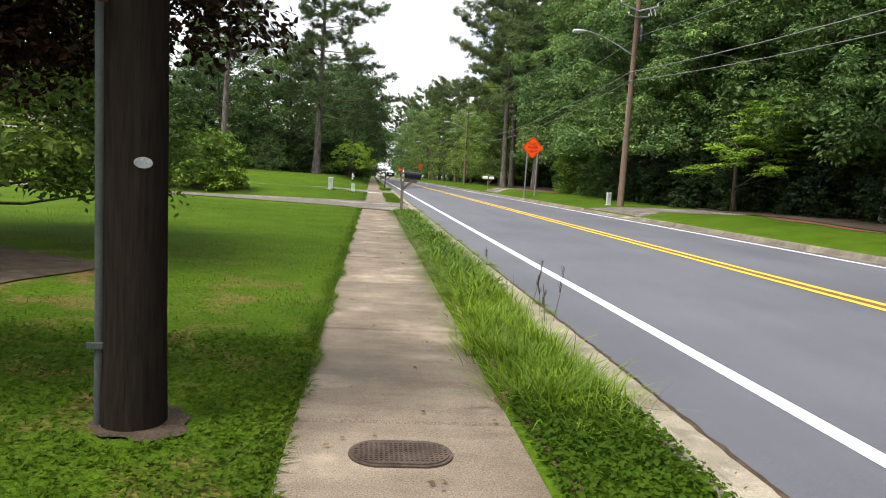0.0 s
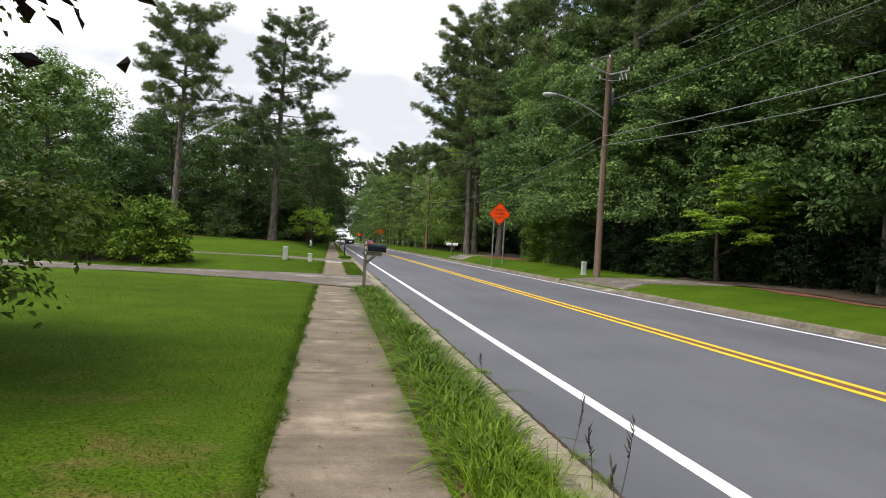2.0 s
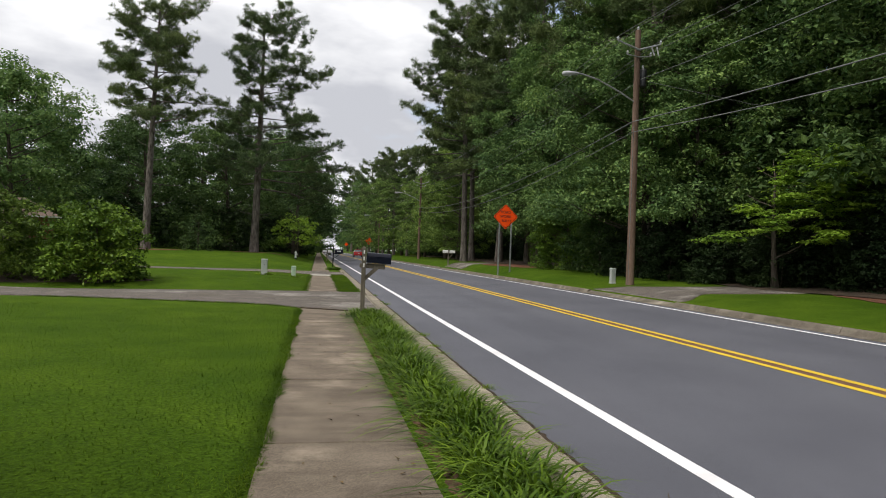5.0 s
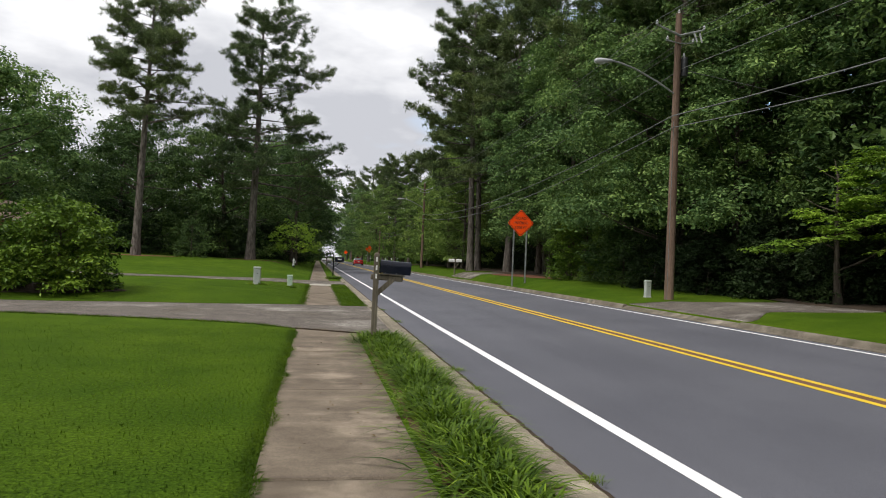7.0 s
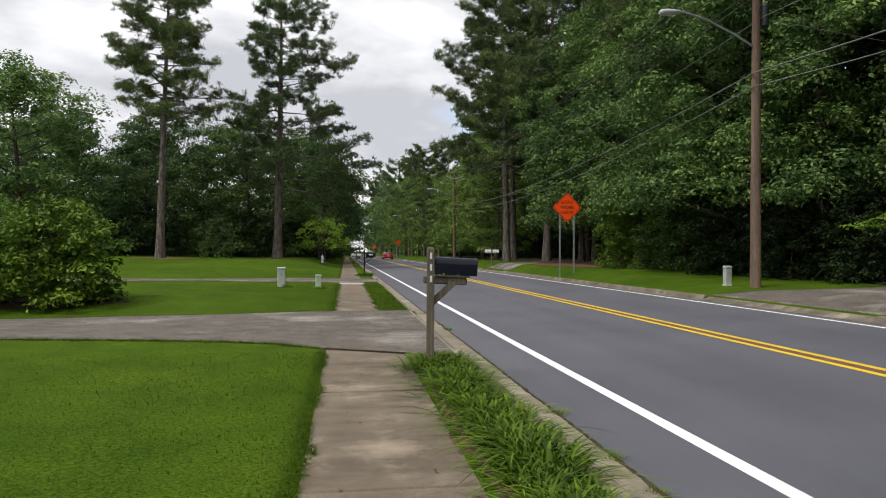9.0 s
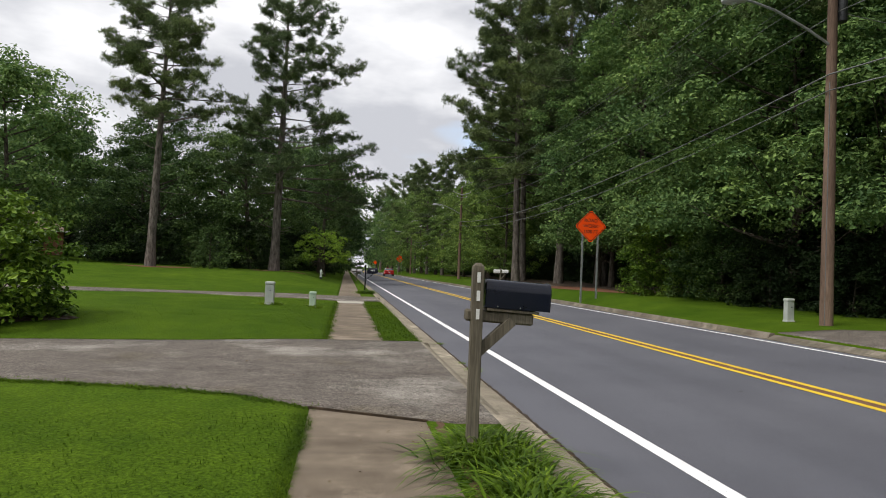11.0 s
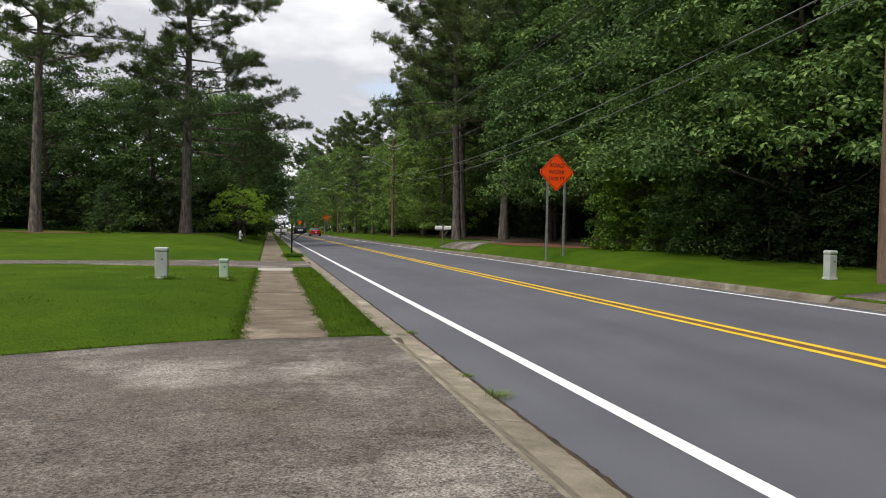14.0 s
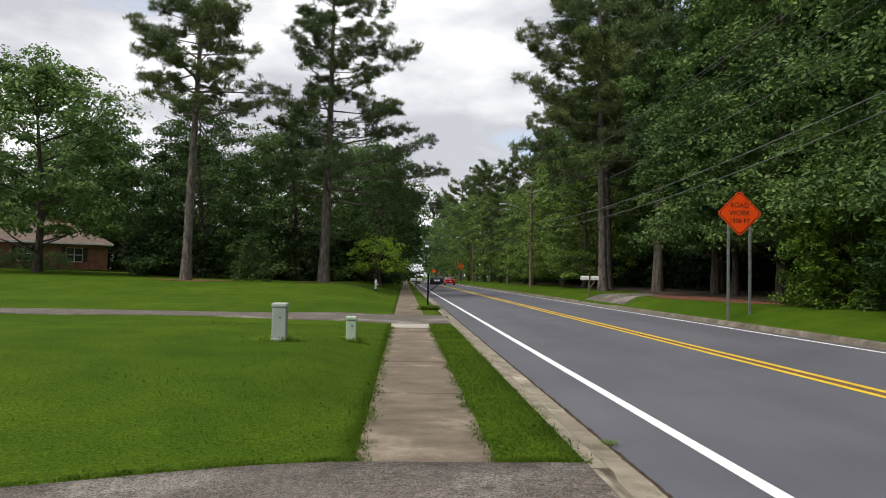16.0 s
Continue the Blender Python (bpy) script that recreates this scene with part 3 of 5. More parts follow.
def pine_tree(seed, height, crown_from, spread, at, trunk=0.3, limbs=44, taper=0.8, power=3.0, lop=0.0, tufts=5, label="", group="", name="pine_tree", mat=None, bend=0.01, needle=0.30, per=30):
    """A tall pine: bare straight trunk, crooked limbs that fork into flat fans of twigs, dense tufts of needles with gaps between.
    lop: how far the limbs towards +x outgrow the others."""
    rng = np.random.default_rng(seed)
    rnd = random.Random(seed)
    x, y = at
    e = empty(name, (x, y, lz(x, y) - 0.05), label=label, category="tree", group=group)
    bm = bmesh.new()
    pts = [(bend * height * math.sin(2.2 * u + seed), 0.6 * bend * height * math.sin(3 * u), height * u) for u in np.linspace(0, 0.97, 12)]
    tube_bm(pts, [trunk * (1.35 if i == 0 else 1.0) * (1 - 0.88 * (i / 11) ** 1.3) + 0.02 for i in range(12)], 10, bm)
    tips = []

    def on_trunk(z):
        s = min(10.99, z / (height * 0.97) * 11)
        i = int(s)
        return Vector(pts[i]).lerp(Vector(pts[i + 1]), s - i)
    for k in range(limbs):
        u = ((k + rnd.random()) / limbs) ** 0.85
        z = crown_from + (height * 0.96 - crown_from) * u
        a = k * 2.399 + rnd.uniform(-0.6, 0.6)
        r = spread * (1 - taper * u ** power) * rnd.choice((0.45, 0.7, 0.9, 1.0, 1.12)) * rnd.uniform(0.85, 1.05) * (1 + lop * math.cos(a))
        p0 = on_trunk(z)
        d = Vector((math.cos(a), math.sin(a), 0))
        side = Vector((-d.y, d.x, 0))
        rise = rnd.uniform(-0.20, 0.34) + 0.55 * u * u
        p1 = p0 + d * r * 0.5 + side * rnd.uniform(-0.1, 0.1) * r + Vector((0, 0, r * rise * rnd.uniform(0.1, 0.6)))
        p2 = p0 + d * r + side * rnd.uniform(-0.14, 0.14) * r + Vector((0, 0, r * rise))
        tube_bm([p0, p1, p2], [max(0.035, trunk * 0.30 * (1.1 - u)), max(0.028, trunk * 0.16 * (1.1 - u)), 0.012], 5, bm, False)
        twigs = int(4 + r * 1.5)
        for j in range(twigs):
            f = 0.34 + 0.66 * (j + rnd.random()) / twigs
            base = p0.lerp(p1, f * 2) if f < 0.5 else p1.lerp(p2, f * 2 - 1)
            way = d * rnd.uniform(0.3, 1.0) + side * rnd.choice((-1, 1)) * rnd.uniform(0.2, 1.0) + Vector((0, 0, rnd.uniform(-0.05, 0.45)))
            tip = base + way.normalized() * (0.35 + r * 0.26 * (1.25 - f)) * rnd.uniform(0.7, 1.2)
            tube_bm([base, tip], [0.018, 0.008], 3, bm, False)
            for i in range(tufts):
                tips.append(base.lerp(tip, rnd.uniform(0.45, 1.1)) + Vector((rnd.gauss(0, 0.20), rnd.gauss(0, 0.20), rnd.gauss(0.08, 0.19))))
    for _ in range(20):
        tips.append(Vector(pts[-1]) + Vector((rnd.gauss(0, 0.55), rnd.gauss(0, 0.55), rnd.gauss(0.1, 0.4))))
    for k in range(5):
        z, a = crown_from * rnd.uniform(0.45, 0.97), rnd.uniform(0, 6.28)
        p0 = on_trunk(z)
        p1 = p0 + Vector((math.cos(a), math.sin(a), rnd.uniform(0, 0.5))) * rnd.uniform(1.2, 3.2)
        tube_bm([p0, p0.lerp(p1, 0.5) + Vector((0, 0, -0.1)), p1], [0.045, 0.03, 0.012], 5, bm, False)
    part("trunk", bm, PINE_BARK, e, "", True)
    C = np.repeat(np.array(tips), per, 0)
    n = len(C)
    d = rng.normal(size=(n, 3)) + np.array([0, 0, 0.45])
    d /= np.linalg.norm(d, axis=1, keepdims=True)
    L = needle * rng.uniform(0.6, 1.2, n)
    start = C + rng.normal(size=(n, 3)) * needle * np.array([0.34, 0.34, 0.2])
    side = np.cross(d, rng.normal(size=(n, 3)))
    side /= np.linalg.norm(side, axis=1, keepdims=True)
    w = needle * 0.15
    V = np.stack([start - side * w * 0.5, start + side * w * 0.5, start + d * L[:, None]], 1).reshape(-1, 3)
    mesh_ob("crown", arr_mesh("crown", V, np.arange(n * 3).reshape(-1, 3)), mat or L_PINE, e)
    return e


def stand_in(source, x, y, turn=0.0, scale=1.0, label=""):
    c = copy_thing(source, pose(x, y, lz(x, y) - 0.05, 0, 0, turn))
    c.scale = (scale, scale, scale)
    if label:
        tagged(c, label)
    return c


# the two tall pines on the lawn
pine_tree(11, 22.2, 11.2, 5.3, (-14.6, 72.3), 0.33, 52, 0.50, 2.6, 0.1, 6, "tall pine with bare grey trunk on the lawn", "lawn pines", bend=0.014)
pine_tree(12, 23.2, 6.0, 6.3, (-5.7, 75.3), 0.36, 66, 0.58, 1.6, 0.30, 6, "tall pine with long limbs beside the pavement", "lawn pines", bend=0.006)

# the far bank of the road: woods of pines and broad-leaved trees
W_PINE = pine_tree(21, 24.0, 8.0, 5.5, (13.4, 69.0), 0.28, 46, 0.62, 2.6, 0.0, 6, "tall dark pine in the roadside woods", "roadside woods", needle=0.34)
W_OAK = broad_tree(31, 18.0, 4.8, 2.6, 0.21, 34000, L_OAK, 58, 0.24, name="tree", label="dense green broad-leaved tree at the edge of the woods", group="roadside woods", at=(18.2, 44.0))
W_OAK2 = broad_tree(32, 11.5, 4.6, 2.9, 0.19, 30000, L_OAK, 54, 0.18, name="tree", label="leafy green tree with boughs overhanging the verge", group="roadside woods", at=(15.6, 39.0))
W_DARK = broad_tree(33, 20.0, 5.4, 2.5, 0.25, 26000, L_DARK, 60, 0.26, name="tree", label="dark broad-leaved tree deep in the woods", group="roadside woods", at=(21.5, 50.0))
W_LIGHT = broad_tree(34, 13.0, 4.4, 1.2, 0.24, 20000, L_MAPLE, 50, 0.2, name="tree", label="mid green broad-leaved tree along the far verge", group="roadside woods", at=(15.4, 88.0))
rw = random.Random(5)
SHIFT = 2.2
for y in np.arange(4, 130, 4.2):
    src = rw.choice((W_DARK, W_DARK, W_PINE))
    stand_in(src, 24.5 - SHIFT + rw.uniform(-1.5, 2.5), y + rw.uniform(-1.5, 1.5), rw.uniform(0, 360), rw.uniform(0.9, 1.2))
for y in np.arange(8, 150, 9.0):
    stand_in(W_DARK, 33 - SHIFT + rw.uniform(-2, 2), y + rw.uniform(-2, 2), rw.uniform(0, 360), rw.uniform(1.05, 1.3))
for x, y, s, src in ((18.8, 53, 0.95, W_OAK), (24.6, 35.5, 1.0, W_OAK), (24.6, 28.5, 0.95, W_OAK), (20.6, 23.5, 0.9, W_PINE), (19.4, 19.5, 0.95, W_PINE), (21.2, 15.5, 0.95, W_PINE), (19.0, 12.5, 0.9, W_PINE),
                     (19.5, 41, 1.0, W_PINE), (18.5, 58.5, 0.9, W_OAK), (17.4, 73.5, 0.98, W_PINE), (18.4, 65.5, 1.02, W_PINE), (19.6, 60.0, 1.05, W_PINE), (17.6, 80, 0.85, W_LIGHT), (19, 94, 0.95, W_LIGHT), (17, 99, 0.8, W_LIGHT), (21.0, 47.0, 1.08, W_PINE), (22.5, 37.5, 1.1, W_PINE),
                     (17.6, 107, 0.9, W_LIGHT), (16.8, 116, 0.7, W_PINE), (17, 124, 1.1, W_LIGHT), (16.4, 133, 0.82, W_PINE), (16.5, 142, 1.2, W_LIGHT), (16.5, 153, 0.9, W_PINE), (16, 165, 1.3, W_LIGHT), (15.5, 180, 1.0, W_PINE), (15, 198, 1.2, W_OAK), (15, 220, 1.2, W_OAK), (14.5, 250, 1.2, W_PINE), (14.5, 285, 1.2, W_OAK)):
    stand_in(src, x - SHIFT, y, rw.uniform(0, 360), s)

for x, y, turn, s in ((17.0, 36.2, 70, 0.95), (21.2, 29.0, 200, 1.05), (18.6, 20.5, 320, 1.0), (16.6, 43.5, 15, 1.05), (17.2, 51.5, 140, 0.9), (16.8, 57.5, 250, 0.95)):
    stand_in(W_OAK2, x, y, turn, s)

# the light green tree that leans out over the verge
broad_tree(41, 4.8, 2.5, 1.7, 0.15, 12000, L_LIGHT, 26, 0.11, flat=0.30, layered=True, name="dogwood_tree", label="small bright green tree with flat layered boughs", at=(16.2, 29.9), reach=(0.7, -1.7))

# trees behind the lawns
B_OAK = broad_tree(51, 17.2, 7.6, 3.6, 0.38, 30000, L_OAK, 58, 0.33, name="tree", label="large green broad-leaved tree beside the house", group="lawn trees", at=(-30.4, 82.0))
B_DARK = broad_tree(52, 14.5, 6.0, 0.5, 0.27, 30000, L_DARK, 56, 0.3, name="tree", label="dark green tree with boughs sweeping to the ground", group="lawn trees", at=(-10.0, 88.0))
for x, y, s, src in ((-18.5, 87, 1.05, B_DARK), (-25, 104, 1.05, B_DARK), (-2.5, 96, 1.0, B_DARK), (-15, 101, 1.1, B_DARK), (-37, 108, 1.0, B_OAK), (-52, 104, 0.95, B_OAK), (-60, 96, 0.9, B_OAK), (-6, 112, 1.0, B_OAK),
                     (-3.5, 128, 1.1, B_DARK), (-4, 150, 1.1, B_OAK), (-4.5, 175, 1.1, B_DARK), (-5, 205, 1.2, B_OAK), (-6, 250, 1.2, B_DARK), (-70, 80, 1.1, B_OAK), (-46, 122, 1.3, B_DARK), (-30, 126, 1.3, B_DARK), (-64, 112, 1.3, B_DARK), (-82, 100, 1.3, B_DARK),
                     (-58, 62, 0.95, B_OAK), (-70, 50, 1.0, B_DARK), (-62, 38, 0.95, B_OAK)):
    stand_in(src, x, y, rw.uniform(0, 360), s)
broad_tree(53, 4.6, 2.9, 1.5, 0.2, 3600, L_LIGHT, 26, 0.09, flat=0.5, name="dogwood_tree", label="small light green tree beside the pavement", at=(-1.9, 86.0))
broad_tree(54, 3.4, 1.7, 0.1, 0.16, 3600, L_DARK, 26, 0.05, flat=0.6, name="shrub", label="dark green shrub between the pines", cat="shrub", at=(-10.4, 72.5))

# two round bushes on the neighbour's lawn
BUSH = broad_tree(61, 2.15, 1.55, 0.1, 0.13, 14000, L_FRESH, 60, 0.06, flat=0.8, name="bush", label="rounded green bush with pale new shoots", cat="bush", group="lawn bushes", at=(-6.5, 31.4))
broad_tree(62, 2.3, 1.7, 0.1, 0.13, 13000, L_OLIVE, 56, 0.06, flat=0.8, name="bush", label="rounded darker green bush on the lawn", cat="bush", group="lawn bushes", at=(-9.6, 31.6))

# clipped hedge mass at the roadside
broad_tree(63, 4.2, 2.1, 0.05, 0.12, 26000, L_FRESH, 76, 0.06, flat=0.9, name="hedge", label="tall thick green hedge beside the sign", cat="hedge", at=(14.4, 45.4))
broad_tree(64, 3.2, 1.9, 0.05, 0.12, 18000, L_DARK, 60, 0.06, flat=0.9, name="hedge", label="thick green hedge under the woods' edge", cat="hedge", at=(15.1, 42.4))

# the dark copper tree over the start of the pavement, and the green one beyond it
broad_tree(71, 3.5, 2.3, 1.64, 0.052, 160000, L_RED, 92, 0.12, flat=0.45, name="copper_tree", label="dark copper-leaved tree overhanging the pavement", at=(-2.9, 5.55), squash=0.16)
broad_tree(72, 5.6, 2.8, 0.75, 0.095, 60000, L_OLIVE, 74, 0.11, flat=0.5, name="maple_tree", label="small olive green tree with drooping leafy boughs", at=(-5.2, 10.8))


# ---- pavement slabs ----
def slab_row(joints, parent, mat, gap=0.024):
    for k, (a, b) in enumerate(zip(joints, joints[1:])):
        rnd = random.Random(k + int(a * 10))
        bm = box_bm(WALK_R - WALK_L, b - a - gap, 0.1, ((WALK_L + WALK_R) / 2, (a + b) / 2, -0.1 + rnd.uniform(-0.003, 0.004)), 0.012)
        bmesh.ops.rotate(bm, verts=bm.verts, cent=((WALK_L + WALK_R) / 2, (a + b) / 2, 0), matrix=Matrix.Rotation(rnd.uniform(-0.0016, 0.0016), 3, "Y"))
        part("slab", bm, mat, parent)


pavement = empty("pavement", label="brown-grey concrete pavement slabs with dark joints", category="pavement", kind="structure")
slab_row([-8.0, -5.8, -3.6, -1.4, 0.8, 3.1, 5.3, 7.18, 9.35, 11.53, 13.8, 16.05, 18.73, 21.4, 24.30], pavement, WALK)
slab_row([30.14, 33.04, 35.9, 38.7, 41.4, 42.9], pavement, WALK)
slab_row(list(np.arange(48.5, 130, 2.7)), pavement, WALK)
joint = box_bm(1.20, 0.02, 0.022, (0, 0, 0))
bmesh.ops.transform(joint, matrix=pose(0.485, 23.992, 0.001, 0, 0, -26.6), verts=joint.verts)
part("joint", joint, DIRT, pavement, "dark crack where the driveway begins")
pale = surface("pale_concrete", (0.38, 0.36, 0.31), (0.48, 0.45, 0.40), 3, 90, 0.9, 0.3)
part("slab", box_bm(WALK_R - WALK_L, 1.45, 0.1, ((WALK_L + WALK_R) / 2, 43.64, -0.098), 0.01), pale, pavement, "pale newer slab")
far_walk = strip("pavement_far", WALK_L, WALK_R, 130, 480, 0.0, WALK, "distant stretch of concrete pavement", "pavement", 50)
strip("joint_bed", WALK_L + 0.02, WALK_R - 0.02, -8, 130, -0.04, DIRT, "dark soil in the joints between slabs", "pavement", 23)

# ---- kerbs ----
FULL = [(KERB_L - 0.02, -0.4), (KERB_L - 0.02, -0.012), (KERB_L + 0.01, 0.012), (KERB_L + 0.13, 0.012), (KERB_L + 0.165, -0.012), (KERB_L + 0.215, -0.125), (KERB_L + 0.25, -0.140), (ROAD_L, road_z(ROAD_L) + 0.012), (ROAD_L, -0.4)]
LOW = [(KERB_L - 0.02, -0.4), (KERB_L - 0.02, 0.012), (KERB_L + 0.05, 0.006), (KERB_L + 0.20, -0.085), (KERB_L + 0.25, -0.130), (ROAD_L, road_z(ROAD_L) + 0.012), (ROAD_L, -0.4)]
kerb = empty("kerb", label="pale concrete kerb and gutter with dirty joints", category="kerb", kind="structure")
y = -12.0
while y < 140:
    b = y + 3.0
    dropped = 23.4 < (y + b) / 2 < 31.2 or 43.6 < (y + b) / 2 < 49.5
    part("kerb_section", extrude_y(LOW if dropped else FULL, y + 0.006, b - 0.006), KERB, kerb)
    y = b
part("kerb_section", extrude_y(FULL, 140, 480), KERB, kerb)
RZ = road_z(ROAD_R)
FULL_R = [(ROAD_R, -0.4), (ROAD_R, RZ + 0.01), (ROAD_R + 0.14, RZ + 0.02), (ROAD_R + 0.18, RZ + 0.11), (ROAD_R + 0.21, RZ + 0.135), (KERB_R + 0.06, RZ + 0.135), (KERB_R + 0.06, -0.4)]
LOW_R = [(ROAD_R, -0.4), (ROAD_R, RZ + 0.01), (ROAD_R + 0.15, RZ + 0.03), (KERB_R + 0.06, RZ + 0.128), (KERB_R + 0.06, -0.4)]
kerb_far = empty("kerb_opposite", label="dark weathered concrete kerb on the far side", category="kerb", kind="structure")
y = -12.9
while y < 119:
    b = y + 3.0
    c = (y + b) / 2
    part("kerb_section", extrude_y(LOW_R if 26 < c < 33 or 55 < c < 63 else FULL_R, y + 0.006, b - 0.006), OLD_KERB, kerb_far)
    y = b
part("kerb_section", extrude_y(FULL_R, y, 480), OLD_KERB, kerb_far)


def ragged_strip(name, x0, width, y0, y1, z, mat, label, seed, step=0.07):
    """A ragged line of dirt."""
    rng = np.random.default_rng(seed)
    ys = np.arange(y0, y1, step)
    k = len(ys)
    wob = np.convolve(rng.normal(size=k + 20), np.ones(9) / 9, "same")[10:10 + k]
    a = x0 - width * np.clip(0.25 + 0.5 * np.abs(wob) + 0.5 * rng.random(k), 0.1, 1.4)
    b = x0 + width * np.clip(0.2 + 0.5 * np.abs(rng.permutation(wob)) + 0.4 * rng.random(k), 0.1, 1.2)
    V = np.stack([np.stack([a, ys, np.full(k, z)], 1), np.stack([(a + b) / 2, ys, np.full(k, z + 0.012)], 1), np.stack([b, ys, np.full(k, z)], 1)], 1).reshape(-1, 3)
    i = np.arange(k - 1) * 3
    F = np.concatenate([np.stack([i, i + 1, i + 4, i + 3], 1), np.stack([i + 1, i + 2, i + 5, i + 4], 1)])
    tagged(mesh_ob(name, arr_mesh(name, V, F), mat), label, "dirt", kind="stuff")


ragged_strip("gutter_dirt", ROAD_L + 0.005, 0.05, -6, 60, road_z(ROAD_L) + 0.008, DIRT, "dark grit and dirt along the gutter joint", 3)
ragged_strip("edge_soil", WALK_R + 0.09, 0.13, -6, 23.8, 0.004, SOIL, "red-brown soil along the pavement edge", 4)


# ---- grass and strap leaves ----
def grass_field(name, xs, ys, zs, length, width, mat, label, seed, tilt=0.45, droop=0.35, segs=2):
    rng = np.random.default_rng(seed)
    n = len(xs)
    d = np.stack([rng.normal(size=n) * tilt, rng.normal(size=n) * tilt, np.ones(n)], 1)
    d /= np.linalg.norm(d, axis=1, keepdims=True)
    V, F = blades(np.stack([xs, ys, zs], 1), d, length * rng.uniform(0.5, 1.3, n), width * rng.uniform(0.7, 1.3, n), droop, rng, segs)
    return tagged(mesh_ob(name, arr_mesh(name, V, F), mat), label, "grass", kind="stuff")


rg = np.random.default_rng(77)


def lawn_grass():
    n = 90000
    y = 2.6 + 21.4 * rg.random(n) ** 1.5
    x = WALK_L + 0.02 - 6.5 * rg.random(n) ** 1.4
    keep = (np.hypot((x + 4.6) / 1.9, (y - 8.6) / 2.1) > 1) & (np.hypot((x + 0.69) / 0.25, (y - 5.2) / 0.26) > 1)
    near = 24.28 + 1.3 * (1 - np.exp(np.minimum(x + 0.05, 0) / 1.4))
    keep &= y < near - 0.02
    bare = np.sin(x * 2.1 + 1) * np.sin(y * 1.7) + 0.6 * np.sin(x * 5.3 + y * 3.1) > 0.35
    keep &= ~(bare & (y < 10) & (rg.random(n) < 0.75))
    x, y = x[keep], y[keep]
    grass_field("lawn_grass", x, y, land(x, y) - 0.005, np.full(len(x), 0.042), np.full(len(x), 0.0075), L_GRASS, "short mown lawn grass", 5, 0.7, 0.4)
    # along the pavement edge, longer and spilling over
    n = 16000
    y = rg.uniform(1.5, 24.0, n)
    x = WALK_L + 0.02 - np.abs(rg.normal(size=n)) * 0.05 + 0.03 * np.sin(y * 3.3) + 0.02 * np.sin(y * 9.1)
    grass_field("edge_grass", x, y, np.full(n, -0.01), np.full(n, 0.065), np.full(n, 0.008), L_GRASS, "lawn grass spilling over the pavement edge", 6, 0.9, 0.5)
    n = 15000
    y = rg.uniform(29.4, 43.9, n)
    x = WALK_L + 0.01 - 5.0 * rg.random(n) ** 2
    keep = y > 30.15 - 0.98 * smooth01(-x, 0, 3.5)
    x, y = x[keep], y[keep]
    grass_field("lawn_grass", x, y, land(x, y) - 0.005, np.full(len(x), 0.045), np.full(len(x), 0.010), L_GRASS, "short mown lawn beyond the driveway", 7, 0.7, 0.4)
    n = 14000
    y, x = rg.uniform(30.35, 44.4, n), rg.uniform(WALK_R + 0.0, KERB_L + 0.02, n)
    grass_field("verge_grass", x, y, np.full(n, 0.0), np.full(n, 0.06), np.full(n, 0.011), L_GRASS, "short grass on the verge strip", 8, 0.7, 0.4)
    # ragged edges where the lawn meets the concrete
    xs, ys = [], []
    for n, fx, fy in ((7000, lambda v: -0.05 - 6 * v, lambda v: 24.24 + 1.3 * (1 - np.exp(-6 * v / 1.4))),
                      (7000, lambda v: -0.05 - 7 * v, lambda v: 30.16 - 0.98 * smooth01(7 * v, 0.0, 3.5) - 0.03 * np.clip(7 * v - 3, 0, 9)),
                      (5000, lambda v: WALK_L + 0.0 * v, lambda v: 30.1 + 13 * v), (5000, lambda v: WALK_R + 0.0 * v, lambda v: 30.2 + 13 * v),
                      (4000, lambda v: KERB_L - 0.01 + 0.0 * v, lambda v: 30.2 + 13 * v), (2500, lambda v: WALK_R + 0.64 * v, lambda v: 30.2 + 0.0 * v)):
        v = rg.random(n)
        wob = 0.035 * np.sin(v * 61) + 0.025 * np.sin(v * 173 + 1)
        xs.append(fx(v) + rg.normal(size=n) * 0.045 + wob)
        ys.append(fy(v) + rg.normal(size=n) * 0.05 + wob)
    x, y = np.concatenate(xs), np.concatenate(ys)
    grass_field("edge_grass", x, y, land(np.minimum(x, -0.06), y) - 0.01, np.full(len(x), 0.07), np.full(len(x), 0.010), L_GRASS, "ragged grass spilling over the concrete edges", 21, 0.8, 0.5)
    # clover and short weeds where the strip begins
    n = 12000
    y, x = rg.uniform(1.2, 5.6, n), rg.uniform(WALK_R + 0.01, KERB_L + 0.05, n)
    r2 = np.random.default_rng(9)
    me = leaf_mesh("clover", np.stack([x, y, 0.02 + 0.05 * r2.random(n)], 1), np.stack([r2.normal(size=n) * 0.5, r2.normal(size=n) * 0.5, np.ones(n)], 1), 0.028 * r2.uniform(0.6, 1.4, n), r2, 0.9)
    tagged(mesh_ob("clover", me, L_GRASS), "low clover and weeds beside the kerb", "clover", kind="stuff")
    n = 15000
    y, x = rg.uniform(2.6, 6.8, n), WALK_L - 0.02 - 2.6 * rg.random(n) ** 1.3
    keep = np.hypot((x + 0.69) / 0.27, (y - 5.2) / 0.28) > 1
    x, y = x[keep], y[keep]
    n = len(x)
    me = leaf_mesh("clover", np.stack([x, y, land(x, y) + 0.01 + 0.03 * r2.random(n)], 1), np.stack([r2.normal(size=n) * 0.5, r2.normal(size=n) * 0.5, np.ones(n)], 1), 0.026 * r2.uniform(0.6, 1.4, n), r2, 0.9)
    tagged(mesh_ob("clover", me, L_GRASS), "clover and weeds in the thin lawn", "clover", kind="stuff")


lawn_grass()


